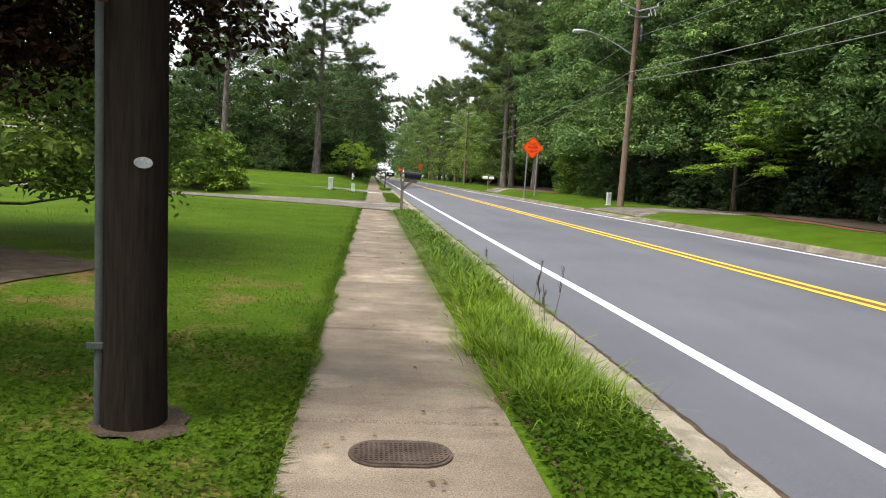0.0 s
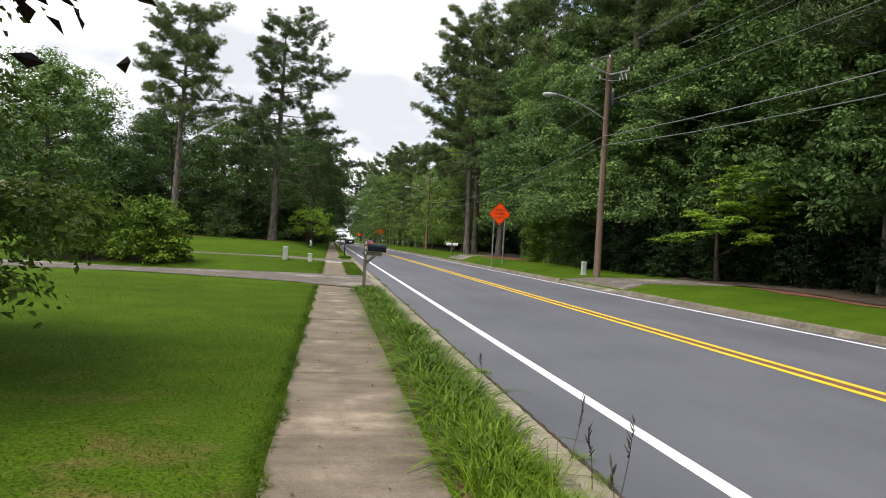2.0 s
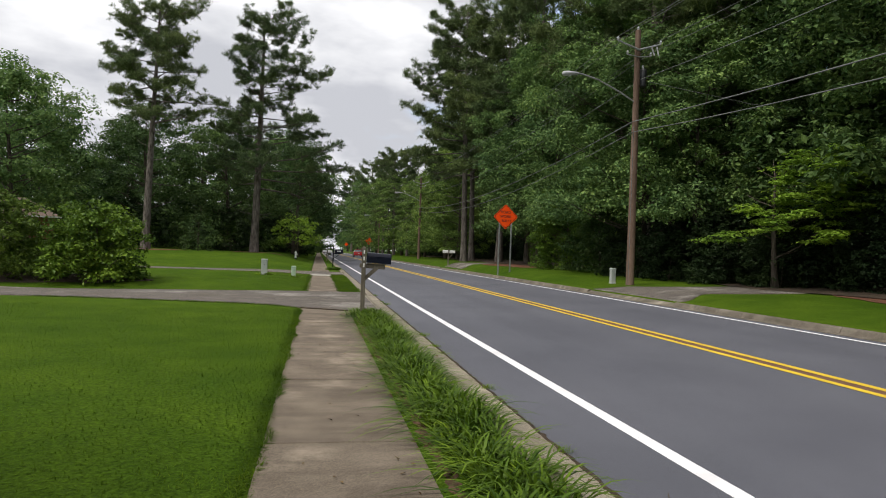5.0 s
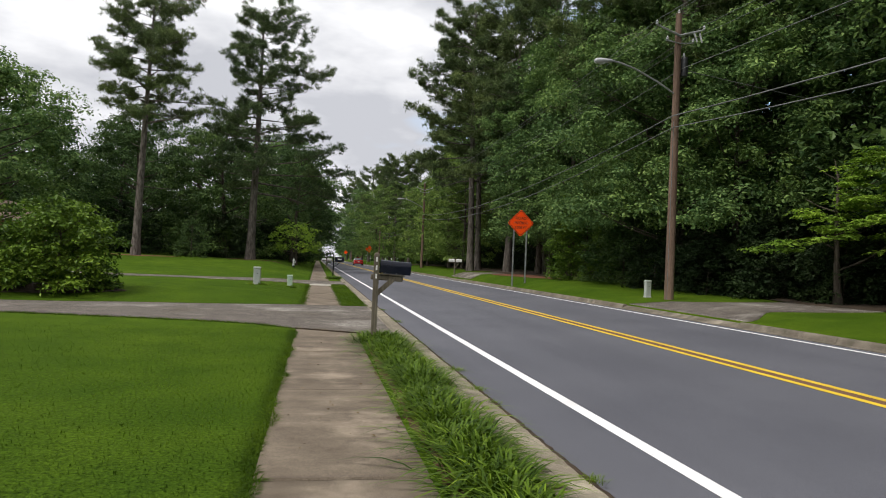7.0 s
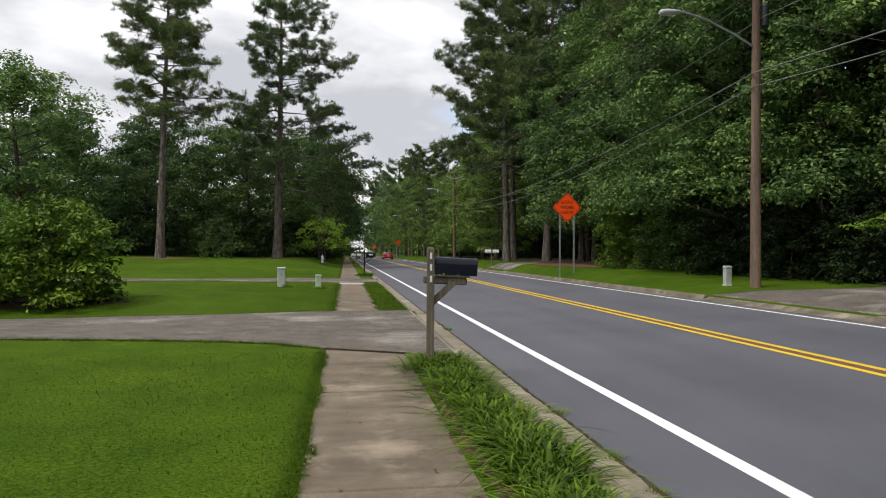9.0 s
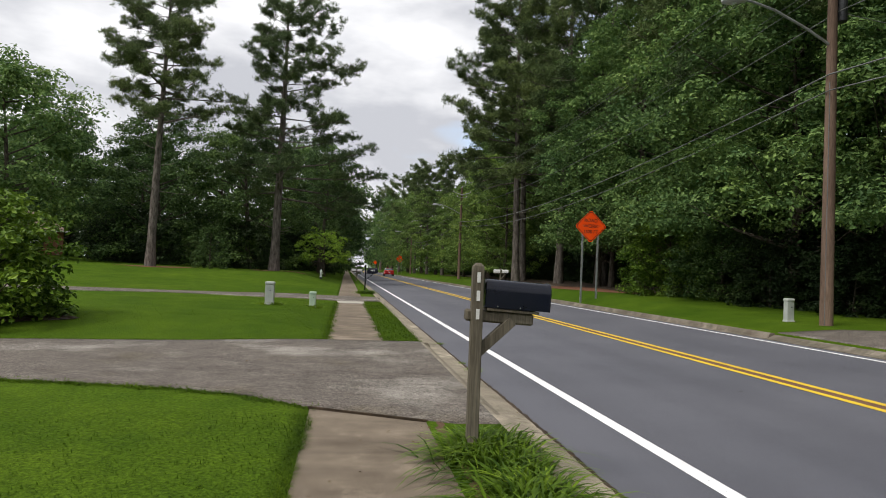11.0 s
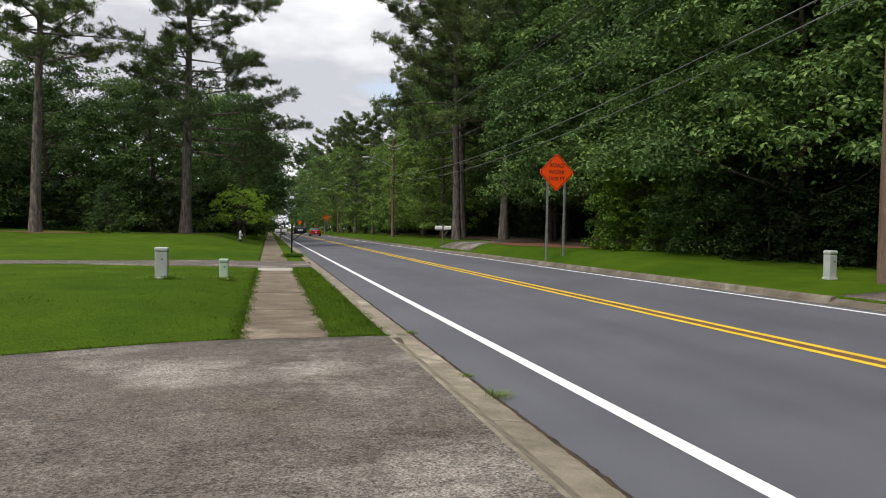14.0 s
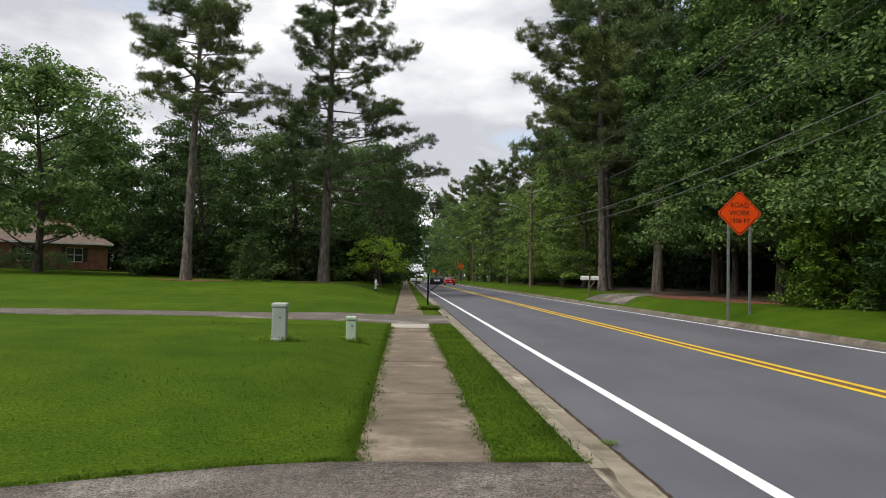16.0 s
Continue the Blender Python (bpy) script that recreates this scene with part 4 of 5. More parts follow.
def clump(name, x, y, count, length, width, mat, label, seed, spread=0.11, tilt=0.55, droop=0.6, category="grass clump"):
    rng = np.random.default_rng(seed)
    xs, ys = rng.normal(size=count) * spread, rng.normal(size=count) * spread
    d = np.stack([xs / spread * tilt * 0.5 + rng.normal(size=count) * tilt * 0.4, ys / spread * tilt * 0.5 + rng.normal(size=count) * tilt * 0.4, np.ones(count)], 1)
    d /= np.linalg.norm(d, axis=1, keepdims=True)
    V, F = blades(np.stack([xs, ys, np.full(count, -0.01)], 1), d, length * rng.uniform(0.55, 1.2, count), width * rng.uniform(0.7, 1.2, count), droop, rng, 4)
    e = empty(name, (x, y, 0.0), label=label, category=category, group="plants along the kerb")
    tagged(mesh_ob("leaves", arr_mesh("leaves", V, F), mat, e), kind="stuff")
    return e


# tall young grass first, then clumps of dark strap leaves up to the mailbox
T_A = clump("grass_clump", 1.3, 5.6, 130, 0.30, 0.014, L_YOUNG, "tuft of tall bright green grass", 1, 0.13, 0.5, 0.55)
T_B = clump("grass_clump", 1.45, 5.9, 130, 0.26, 0.014, L_YOUNG, "tuft of tall bright green grass", 2, 0.14, 0.6, 0.5)
S_A = clump("liriope_clump", 1.4, 10.2, 84, 0.38, 0.026, L_STRAP, "clump of arching dark green strap leaves", 3, 0.09, 0.7, 0.75)
S_B = clump("liriope_clump", 1.55, 10.5, 84, 0.34, 0.024, L_STRAP, "clump of arching dark green strap leaves", 4, 0.10, 0.75, 0.7)
rp = random.Random(8)
for yy in np.arange(5.2, 9.6, 0.15):
    lo = WALK_R + 0.1 if yy > 5.6 else 1.25
    for xx in (rp.uniform(lo, 1.34), rp.uniform(1.34, 1.56)):
        c = copy_thing(rp.choice((T_A, T_B)), pose(xx, yy + rp.uniform(-0.1, 0.1), 0, 0, 0, rp.uniform(0, 360)))
        s = rp.uniform(0.55, 0.88) * (0.75 if yy < 5.6 else 1)
        c.scale = (s, s, s)
for yy in np.arange(8.2, 22.5, 0.22):
    for xx in (rp.uniform(WALK_R + 0.25, 1.38), rp.uniform(1.38, 1.56)):
        if yy < 9.6 and rp.random() < 0.6:
            continue
        c = copy_thing(rp.choice((S_A, S_B)), pose(xx, yy + rp.uniform(-0.1, 0.1), 0, 0, 0, rp.uniform(0, 360)))
        s = rp.uniform(0.7, 1.12)
        c.scale = (s, s, s * rp.uniform(0.85, 1.05))
for k in range(10):
    c = copy_thing(S_A, pose(1.2 + rp.uniform(-0.14, 0.35), 22.6 + rp.uniform(-0.2, 0.2), 0, 0, 0, rp.uniform(0, 360)))
    c.scale = (0.95,) * 3
for k in range(9):
    c = copy_thing(S_B, pose(1.28 + rp.uniform(-0.25, 0.3), 52.7 + rp.uniform(-0.5, 0.5), 0, 0, 0, rp.uniform(0, 360)))
    c.scale = (1.2,) * 3
# little tufts growing out of the gutter joint
for yy in (8.9, 9.4, 12.6, 14.0, 16.4, 18.9, 19.6, 21.0, 27.8, 28.6, 31.4):
    c = copy_thing(T_B, pose(ROAD_L + rp.uniform(-0.03, 0.03), yy, road_z(ROAD_L) + 0.005, 0, 0, rp.uniform(0, 360)))
    s = rp.uniform(0.25, 0.45)
    c.scale = (s, s, s)
    tagged(c, "small grass tuft growing in the gutter joint", "grass tuft", "gutter tufts")


def weed(x, y, h, seed):
    rnd = random.Random(seed)
    bm = bmesh.new()
    z0 = road_z(ROAD_L) + 0.01
    top = Vector((x + rnd.uniform(-0.08, 0.1), y, z0 + h))
    tube_bm([(x, y, z0), Vector((x, y, z0)).lerp(top, 0.5) + Vector((0.01, 0, 0)), top], [0.004, 0.003, 0.002], 5, bm)
    for k in range(9):
        p = Vector((x, y, z0)).lerp(top, 0.55 + 0.05 * k)
        a = rnd.uniform(0, 6.28)
        tube_bm([p, p + Vector((math.cos(a) * 0.03, math.sin(a) * 0.03, 0.05))], [0.006, 0.002], 4, bm)
    ob = part("weed_stalk", bm, BARK)
    tagged(ob, "thin dead brown weed stalk in the gutter", "weed", "gutter weeds")


for k, (x, y, h) in enumerate(((2.12, 8.5, 0.55), (2.05, 8.75, 0.42), (2.10, 9.3, 0.5), (1.95, 8.2, 0.38), (2.1, 12.2, 0.3))):
    weed(x, y, h, k)


def tall_grass_weeds():
    rng = np.random.default_rng(15)
    n = 900
    xs, ys = rng.uniform(1.05, 1.7, n), rng.uniform(5.2, 11, n)
    grass_field("seed_grass", xs, ys, np.zeros(n), np.full(n, 0.36), np.full(n, 0.005), L_YOUNG, "thin seeding grass stalks on the verge", 16, 0.35, 0.4, 3)


tall_grass_weeds()


# ---- meter lid in the pavement ----
def meter_lid(x, y):
    e = empty("meter_lid", (x, y, 0.0), label="oval rusted iron meter lid set in the pavement", category="meter lid")

    def oval(a, b, z0, z1, n=36):
        bm = bmesh.new()
        lo = [bm.verts.new(((b if abs(math.sin(t)) > 2 else 1) * 0 + (a - b) * (1 if math.cos(t) > 0 else -1) + b * math.cos(t), b * math.sin(t), z0)) for t in (2 * math.pi * k / n + 0.01 for k in range(n))]
        hi = [bm.verts.new((v.co.x * 0.985, v.co.y * 0.985, z1)) for v in lo]
        for k in range(n):
            bm.faces.new((lo[k], lo[(k + 1) % n], hi[(k + 1) % n], hi[k]))
        bm.faces.new(hi)
        return bm
    part("frame", oval(0.225, 0.135, -0.02, 0.007), IRON, e)
    part("cover", oval(0.208, 0.118, 0.0, 0.012), IRON, e)
    bm = bmesh.new()
    for i in range(-9, 10):
        for j in range(-5, 6):
            px, py = i * 0.021, j * 0.021
            if (max(0, abs(px) - 0.09) / 0.105) ** 2 + (py / 0.105) ** 2 < 1:
                box_bm(0.012, 0.012, 0.005, (px, py, 0.0115), 0, bm)
    part("studs", bm, IRON, e)
    return e


meter_lid(0.45, 4.93)


# ---- utility poles ----
def near_pole(x, y):
    e = empty("utility_pole", (x, y, lz(x, y)), label="dark brown wooden utility pole beside the pavement", category="utility pole")
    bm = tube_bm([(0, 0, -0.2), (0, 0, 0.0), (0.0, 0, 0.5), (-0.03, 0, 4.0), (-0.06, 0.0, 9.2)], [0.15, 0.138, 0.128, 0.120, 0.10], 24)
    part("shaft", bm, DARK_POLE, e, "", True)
    # thin grey-green strip up the left side, paler than the shaft
    part("conduit", tube_bm([(-0.128, -0.05, -0.1), (-0.126, -0.05, 0.6), (-0.150, -0.05, 4.0), (-0.165, -0.05, 8.5)], 0.024, 10), POLE_STRIP, e, "dull grey-green strip up the side of the pole", True)
    for z in (0.35, 1.9, 3.4):
        part("strap", box_bm(0.07, 0.014, 0.03, (-0.137 - 0.003 * z, -0.075, z), 0.003), POLE_STRIP, e)
    tag = lathe_bm([(0.001, 0.0), (0.036, 0.0), (0.036, 0.004), (0.001, 0.004)], 18)
    bmesh.ops.scale(tag, vec=(1, 0.65, 1), verts=tag.verts)
    bmesh.ops.transform(tag, matrix=pose(0.06, -0.115, 1.15, 90, 0, 26), verts=tag.verts)
    part("tag", tag, STEEL, e, "small oval metal tag")
    return e


near_pole(-0.725, 5.2)


def insulator(parent, x, y, z):
    part("insulator", lathe_bm([(0.015, 0), (0.05, 0.03), (0.03, 0.06), (0.055, 0.09), (0.03, 0.12), (0.02, 0.16)], 10, (x, y, z)), PORCELAIN, parent)


def power_pole(x, y, h, lamp=True, boxed=True):
    z0 = lz(x, y)
    e = empty("utility_pole", (x, y, z0), label="tall brown wooden utility pole with street lamp and wires", category="utility pole", group="poles along the road")
    part("shaft", tube_bm([(0, 0, -0.3), (0, 0, 0), (0.0, 0, h * 0.5), (0, 0, h)], [0.17, 0.158, 0.132, 0.105], 16), POLE_WOOD, e, "", True)
    for s in (-1, 1):
        part("crossarm", tube_bm([(0, -0.12, h - 0.78), (s * 0.88, -0.14, h - 0.50)], [0.045, 0.028], 8), STEEL, e, "thin grey fibreglass arm")
        insulator(e, s * 0.88, -0.14, h - 0.5)
        part("bracket", tube_bm([(0, -0.12, h - 1.05), (s * 0.5, -0.14, h - 1.0)], 0.022, 6), STEEL, e)
        insulator(e, s * 0.48, -0.14, h - 1.0)
    insulator(e, 0, 0, h)
    if boxed:
        t = part("transformer", lathe_bm([(0.10, 0), (0.13, 0.03), (0.13, 0.62), (0.10, 0.68), (0.03, 0.70)], 16, (0.27, 0.02, h - 2.15)), DARK_METAL, e, "grey cylindrical transformer")
        part("bushing", lathe_bm([(0.03, 0), (0.045, 0.05), (0.02, 0.15)], 8, (0.25, 0.02, h - 1.46)), PORCELAIN, t)
        part("cutout", tube_bm([(0.5, -0.14, h - 0.62), (0.62, -0.16, h - 0.95)], 0.028, 8), PORCELAIN, e)
        part("cutout", tube_bm([(0.72, -0.14, h - 0.62), (0.80, -0.16, h - 0.95)], 0.028, 8), PORCELAIN, e)
        part("riser", tube_bm([(-0.12, -0.09, 0), (-0.10, -0.08, h * 0.62)], 0.012, 6), RUBBER, e)
    if lamp:
        L = 2.75
        pts = [(-0.1, -0.02, h - 2.75), (-0.7, -0.02, h - 2.42), (-1.6, -0.02, h - 2.03), (-2.2, -0.02, h - 1.88), (-L + 0.3, -0.02, h - 1.86)]
        a = part("lamp_arm", tube_bm(pts, 0.032, 8), STEEL, e, "thin curved metal arm", True)
        head = lathe_bm([(0.03, 0), (0.075, 0.05), (0.10, 0.22), (0.135, 0.42), (0.12, 0.60), (0.05, 0.66)], 14)
        bmesh.ops.scale(head, vec=(1, 0.72, 1), verts=head.verts)
        bmesh.ops.transform(head, matrix=Matrix.Translation((-L + 0.38, -0.02, h - 1.86)) @ pose(0, 0, 0, 0, -95, 0) @ pose(0, 0, 0, 0, 0, 90), verts=head.verts)
        hd = part("lamp_head", head, PORCELAIN, e, "pale cobra-head street lamp", True)
        part("lens", lathe_bm([(0.04, -0.10), (0.11, -0.03), (0.12, 0.0)], 12, (-L + 0.02, -0.02, h - 1.90)), LAMP_GLASS, hd, "", True)
    return e, z0 + h


POLES = [(11.8, -20.0), (12.1, 32.75), (11.86, 85.5), (11.9, 138.0), (12.0, 191.0), (12.1, 244.0)]
tops = [power_pole(x, y, 9.8 if i == 1 else 9.5, True, i == 1)[1] for i, (x, y) in enumerate(POLES)]


def wire(dx, dz, sag, r, dy=-0.14):
    bm = bmesh.new()
    for ((xa, ya), za), ((xb, yb), zb) in zip(zip(POLES, tops), zip(POLES[1:], tops[1:])):
        pts = [(xa + dx + (xb - xa) * u, ya + dy + (yb - ya) * u, za + dz + (zb - za) * u - 4 * sag * u * (1 - u)) for u in np.linspace(0, 1, 15)]
        tube_bm(pts, r, 5, bm, False)
    ob = part("power_line", bm, RUBBER)
    tagged(ob, "thin dark overhead wire along the poles", "power line", "overhead wires")


for dx, dz, sag, r in ((-0.88, -0.34, 0.75, 0.010), (0.88, -0.34, 0.8, 0.010), (0.48, -0.86, 0.8, 0.009), (0.0, 0.14, 0.7, 0.009), (0.13, -1.9, 0.9, 0.013), (-0.16, -3.55, 1.0, 0.019), (-0.15, -3.95, 1.15, 0.016)):
    wire(dx, dz, sag, r)
service = bmesh.new()
tube_bm([(12.25, 32.75, tops[1] - 1.9), (17.0, 32.6, tops[1] - 2.5), (24.0, 31.0, tops[1] - 3.2), (36, 28, tops[1] - 3.6)], 0.011, 5, service)
tagged(part("service_wire", service, RUBBER), "thin service wire from the pole into the woods", "power line", "overhead wires")


def spare_post(name, x, y, sx, sy, h, mat, label, dome=0.02):
    """A small utility pedestal: body, cap and a seam."""
    e = empty(name, (x, y, lz(x, y)), label=label, category="utility pedestal", group="utility pedestals")
    part("body", box_bm(sx, sy, h - 0.08, (0, 0, 0), 0.018, None, 2), mat, e)
    part("cap", box_bm(sx + 0.022, sy + 0.022, 0.085, (0, 0, h - 0.085), 0.028, None, 3), mat, e)
    part("base_flange", box_bm(sx + 0.03, sy + 0.03, 0.05, (0, 0, -0.01), 0.01), mat, e)
    lock = lathe_bm([(0.001, 0), (0.016, 0), (0.012, 0.012), (0.001, 0.012)], 10)
    bmesh.ops.transform(lock, matrix=pose(0.02, -sy / 2 - 0.001, h * 0.62, 90, 0, 0), verts=lock.verts)
    part("lock", lock, DARK_METAL, e)
    return e


spare_post("utility_pedestal", -1.82, 36.8, 0.24, 0.22, 0.64, GREY_BOX, "square grey utility pedestal standing in the lawn")
spare_post("utility_pedestal", -0.70, 38.1, 0.19, 0.18, 0.47, GREEN_BOX, "short pale green utility pedestal in the lawn")
spare_post("utility_pedestal", 11.95, 33.95, 0.20, 0.18, 0.62, GREY_BOX, "pale grey utility pedestal beside the pole")
for px, py in ((-1.82, 36.8), (-0.70, 38.1)):
    for k in range(7):
        c = copy_thing(T_B, pose(px + rp.uniform(-0.2, 0.2), py + rp.uniform(-0.18, 0.05), lz(px, py) - 0.01, 0, 0, rp.uniform(0, 360)))
        s = rp.uniform(0.4, 0.65)
        c.scale = (s, s, s)
        tagged(c, "longer grass growing round a utility pedestal", "grass tuft", "pedestal tufts")


def letters(name, text, size, mat, parent, at, rot=(90, 0, 0), label=""):
    cu = bpy.data.curves.new(name, "FONT")
    cu.body, cu.size, cu.align_x, cu.align_y, cu.extrude = text, size, "CENTER", "CENTER", 0.002
    tmp = bpy.data.objects.new("tmp", cu)
    me = bpy.data.meshes.new_from_object(tmp)
    bpy.data.objects.remove(tmp)
    me.name = name
    ob = mesh_ob(name, me, mat, parent, label)
    ob.matrix_basis = pose(*at, *rot)
    return ob


def road_sign(x, y, side=1.22, zc=3.45, words=("ROAD", "WORK", "1500 FT"), yaw=0.0):
    z0 = lz(x, y)
    e = empty("road_sign", (x, y, z0), label="orange diamond road work sign on two steel posts", category="road sign", group="road work signs")
    e.rotation_euler = (0, 0, radians(yaw))
    d = side / math.sqrt(2)

    def diamond(r, yy, th, corner=0.06):
        bm = bmesh.new()
        q = []
        for k in range(4):
            a = math.pi / 2 * k
            for s in (-1, 1):
                b = a + s * corner / r * 0.9
                rr = r * (1 - corner / r * 0.55)
                q.append((rr * math.cos(b) / max(abs(math.cos(b)) + abs(math.sin(b)), 1e-6) * 1.0, rr * math.sin(b) / max(abs(math.cos(b)) + abs(math.sin(b)), 1e-6)))
        lo = [bm.verts.new((u, yy, zc + v)) for u, v in q]
        hi = [bm.verts.new((u, yy - th, zc + v)) for u, v in q]
        n = len(q)
        for k in range(n):
            bm.faces.new((lo[k], lo[(k + 1) % n], hi[(k + 1) % n], hi[k]))
        bm.faces.new(hi)
        bm.faces.new(lo[::-1])
        return bm
    for s in (-1, 1):
        prof = box_bm(0.075, 0.012, zc - d * 0.15 + 0.15, (s * 0.345, 0.03, -0.15), 0.002)
        box_bm(0.012, 0.04, zc - d * 0.15 + 0.15, (s * 0.345 - 0.032, 0.045, -0.15), 0, prof)
        box_bm(0.012, 0.04, zc - d * 0.15 + 0.15, (s * 0.345 + 0.032, 0.045, -0.15), 0, prof)
        part("post", prof, STEEL, e, "galvanised steel channel post")
    panel = part("panel", diamond(d, 0.02, 0.006), ORANGE, e, "fluorescent orange diamond panel")
    ring = diamond(d - 0.045, 0.013, 0.002)
    part("border", ring, BLACK_INK, panel, "black border line")
    part("face", diamond(d - 0.075, 0.0105, 0.002), ORANGE, panel)
    for k, wd in enumerate(words):
        letters("lettering", wd, 0.215 if k < 2 else 0.20, BLACK_INK, panel, (0, 0.0065, zc + 0.25 - 0.245 * k), label="black capital letters")
    for s in (-0.35, 0.35):
        part("bolt", lathe_bm([(0.012, 0), (0.012, 0.006), (0.004, 0.010)], 8, (0, 0, 0)), STEEL, e).matrix_basis = pose(s, 0.008, zc + 0.02, 90, 0, 0)
    return e


road_sign(10.66, 45.2, 1.067, 3.53 - lz(10.66, 45.2))
road_sign(10.9, 150.0, 1.22, 3.0, ())
road_sign(11.2, 270.0, 1.22, 3.0, ())


# ---- mailboxes ----
def dome_box(length, width, height, mat, parent, label=""):
    """A mailbox body with a rounded top, its length along x."""
    prof = [(-width / 2, 0), (width / 2, 0), (width / 2, height - width / 2)]
    prof += [(width / 2 * math.cos(a), height - width / 2 + width / 2 * math.sin(a)) for a in np.linspace(0.15, math.pi - 0.15, 13)]
    prof += [(-width / 2, height - width / 2)]
    bm = bmesh.new()
    rows = [[bm.verts.new((x, u * f, v * f + (0.002 if f < 1 else 0))) for u, v in prof] for x, f in ((0, 0.94), (0.006, 1), (length - 0.03, 1), (length - 0.026, 1.03), (length - 0.004, 1.03), (length, 0.97))]
    n = len(prof)
    for a, b in zip(rows, rows[1:]):
        for k in range(n):
            bm.faces.new((a[k], b[k], b[(k + 1) % n], a[(k + 1) % n]))
    bm.faces.new(rows[0])
    bm.faces.new(rows[-1][::-1])
    return bm


def mailbox_one(x, y):
    e = empty("mailbox", (x, y, 0.0), label="black mailbox on a weathered wooden post with arm", category="mailbox")
    h, w = 1.42, 0.084
    bm = bmesh.new()
    rows = []
    for z, s in ((-0.2, 1), (h - 0.055, 1), (h - 0.022, 0.86), (h - 0.004, 0.5), (h, 0.42)):
        rows.append([bm.verts.new((sx * w / 2 * s, sy * w / 2 * (s if z < h - 0.05 else s), z)) for sx, sy in ((-1, -1), (1, -1), (1, 1), (-1, 1))])
    for a, b in zip(rows, rows[1:]):
        for k in range(4):
            bm.faces.new((a[k], a[(k + 1) % 4], b[(k + 1) % 4], b[k]))
    bm.faces.new(rows[-1])
    bmesh.ops.bevel(bm, geom=[ed for ed in bm.edges if abs(ed.verts[0].co.z - ed.verts[1].co.z) > 0.5], offset=0.007, segments=2, affect="EDGES")
    post = part("post", bm, POST_WOOD, e)
    # plain bars where the number stands
    for k in range(3):
        b = box_bm(0.026, 0.004, 0.075, (0, -w / 2 - 0.002, 1.275 - 0.135 * k), 0.0015)
        part("number_bar", b, WHITE_PAINT, post, "white bar in place of a figure")
    droop = Matrix.Translation((0, 0, 1.03)) @ pose(0, 0, 0, 0, 3, 0) @ Matrix.Translation((0, 0, -1.03))
    arm = box_bm(0.52, 0.088, 0.088, (0.18, 0.045, 0.985), 0.014, None, 1)
    part("arm", arm, POST_WOOD, e, "chamfered wooden arm").matrix_basis = droop
    br = bmesh.new()
    box_bm(0.075, 0.06, 0.36, (0, 0, -0.18), 0.004, br)
    bmesh.ops.transform(br, matrix=pose(0.145, 0.02, 0.875, 0, 47, 0), verts=br.verts)
    part("brace", br, POST_WOOD, e)
    part("board", box_bm(0.40, 0.15, 0.02, (0.27, 0.05, 1.074), 0.003), POST_WOOD, e).matrix_basis = droop
    box = part("box", dome_box(0.50, 0.17, 0.21, BLACK_BOX, e), BLACK_BOX, e, "glossy blue-black metal box with rounded top", True)
    box.matrix_basis = pose(0.055, 0.06, 1.097, 0, 3, -2)
    door = part("door", lathe_bm([(0.001, 0), (0.012, 0), (0.010, 0.02), (0.001, 0.022)], 8), DARK_METAL, box, "small latch")
    door.matrix_basis = pose(0.498, 0, 0.17, 0, 90, 0)
    for sx in (0.10, 0.27):
        r = part("rivet", lathe_bm([(0.006, 0), (0.005, 0.003), (0.002, 0.004)], 8), STEEL, box)
        r.matrix_basis = pose(sx, -0.0875, 0.012, 90, 0, 0)
    return e


mailbox_one(1.212, 22.67)


def mailbox_two(x, y):
    e = empty("mailbox", (x, y, 0.0), label="black mailbox on a thin black post with a curved bracket", category="mailbox")
    part("post", lathe_bm([(0.045, -0.1), (0.045, 0.15), (0.035, 0.17), (0.035, 1.42), (0.045, 1.44), (0.02, 1.50)], 12), BLACK_BOX, e)
    part("bracket", tube_bm([(0.02, 0, 0.72), (0.2, 0, 0.86), (0.42, 0, 1.05)], 0.018, 8), BLACK_BOX, e)
    part("arm", box_bm(0.55, 0.05, 0.04, (0.27, 0, 1.04), 0.004), BLACK_BOX, e)
    b = part("box", dome_box(0.56, 0.22, 0.27, BLACK_BOX, e), BLACK_BOX, e, "black metal box")
    b.matrix_basis = pose(0.08, 0, 1.08)
    for k in range(3):
        part("number_bar", box_bm(0.05, 0.004, 0.07, (0.2 + 0.08 * k, -0.113, 0.10), 0.001), WHITE_PAINT, b, "pale bar in place of a figure")
    return e


mailbox_two(1.28, 52.8)


def mailbox_far(x, y, label):
    z = lz(x, y)
    e = empty("mailbox", (x, y, z), label=label, category="mailbox")
    part("post", box_bm(0.10, 0.10, 1.35, (0, 0, -0.05), 0.01), POST_WOOD, e)
    part("arm", box_bm(0.75, 0.09, 0.09, (-0.05, 0, 0.88), 0.01), POST_WOOD, e)
    part("brace", tube_bm([(0.03, 0, 0.5), (0.34, 0, 0.88)], 0.04, 6), POST_WOOD, e)
    for dx in (-0.48, 0.10):
        b = part("box", dome_box(0.45, 0.17, 0.22, WHITE_PAINT, e), WHITE_PAINT, e, "white metal box")
        b.matrix_basis = pose(dx, 0, 0.975)
    return e


mailbox_far(10.95, 63.0, "pair of white mailboxes on a wooden post")
mailbox_far(-0.6 + 1.9, 84.0, "mailbox on a wooden post far along the pavement")


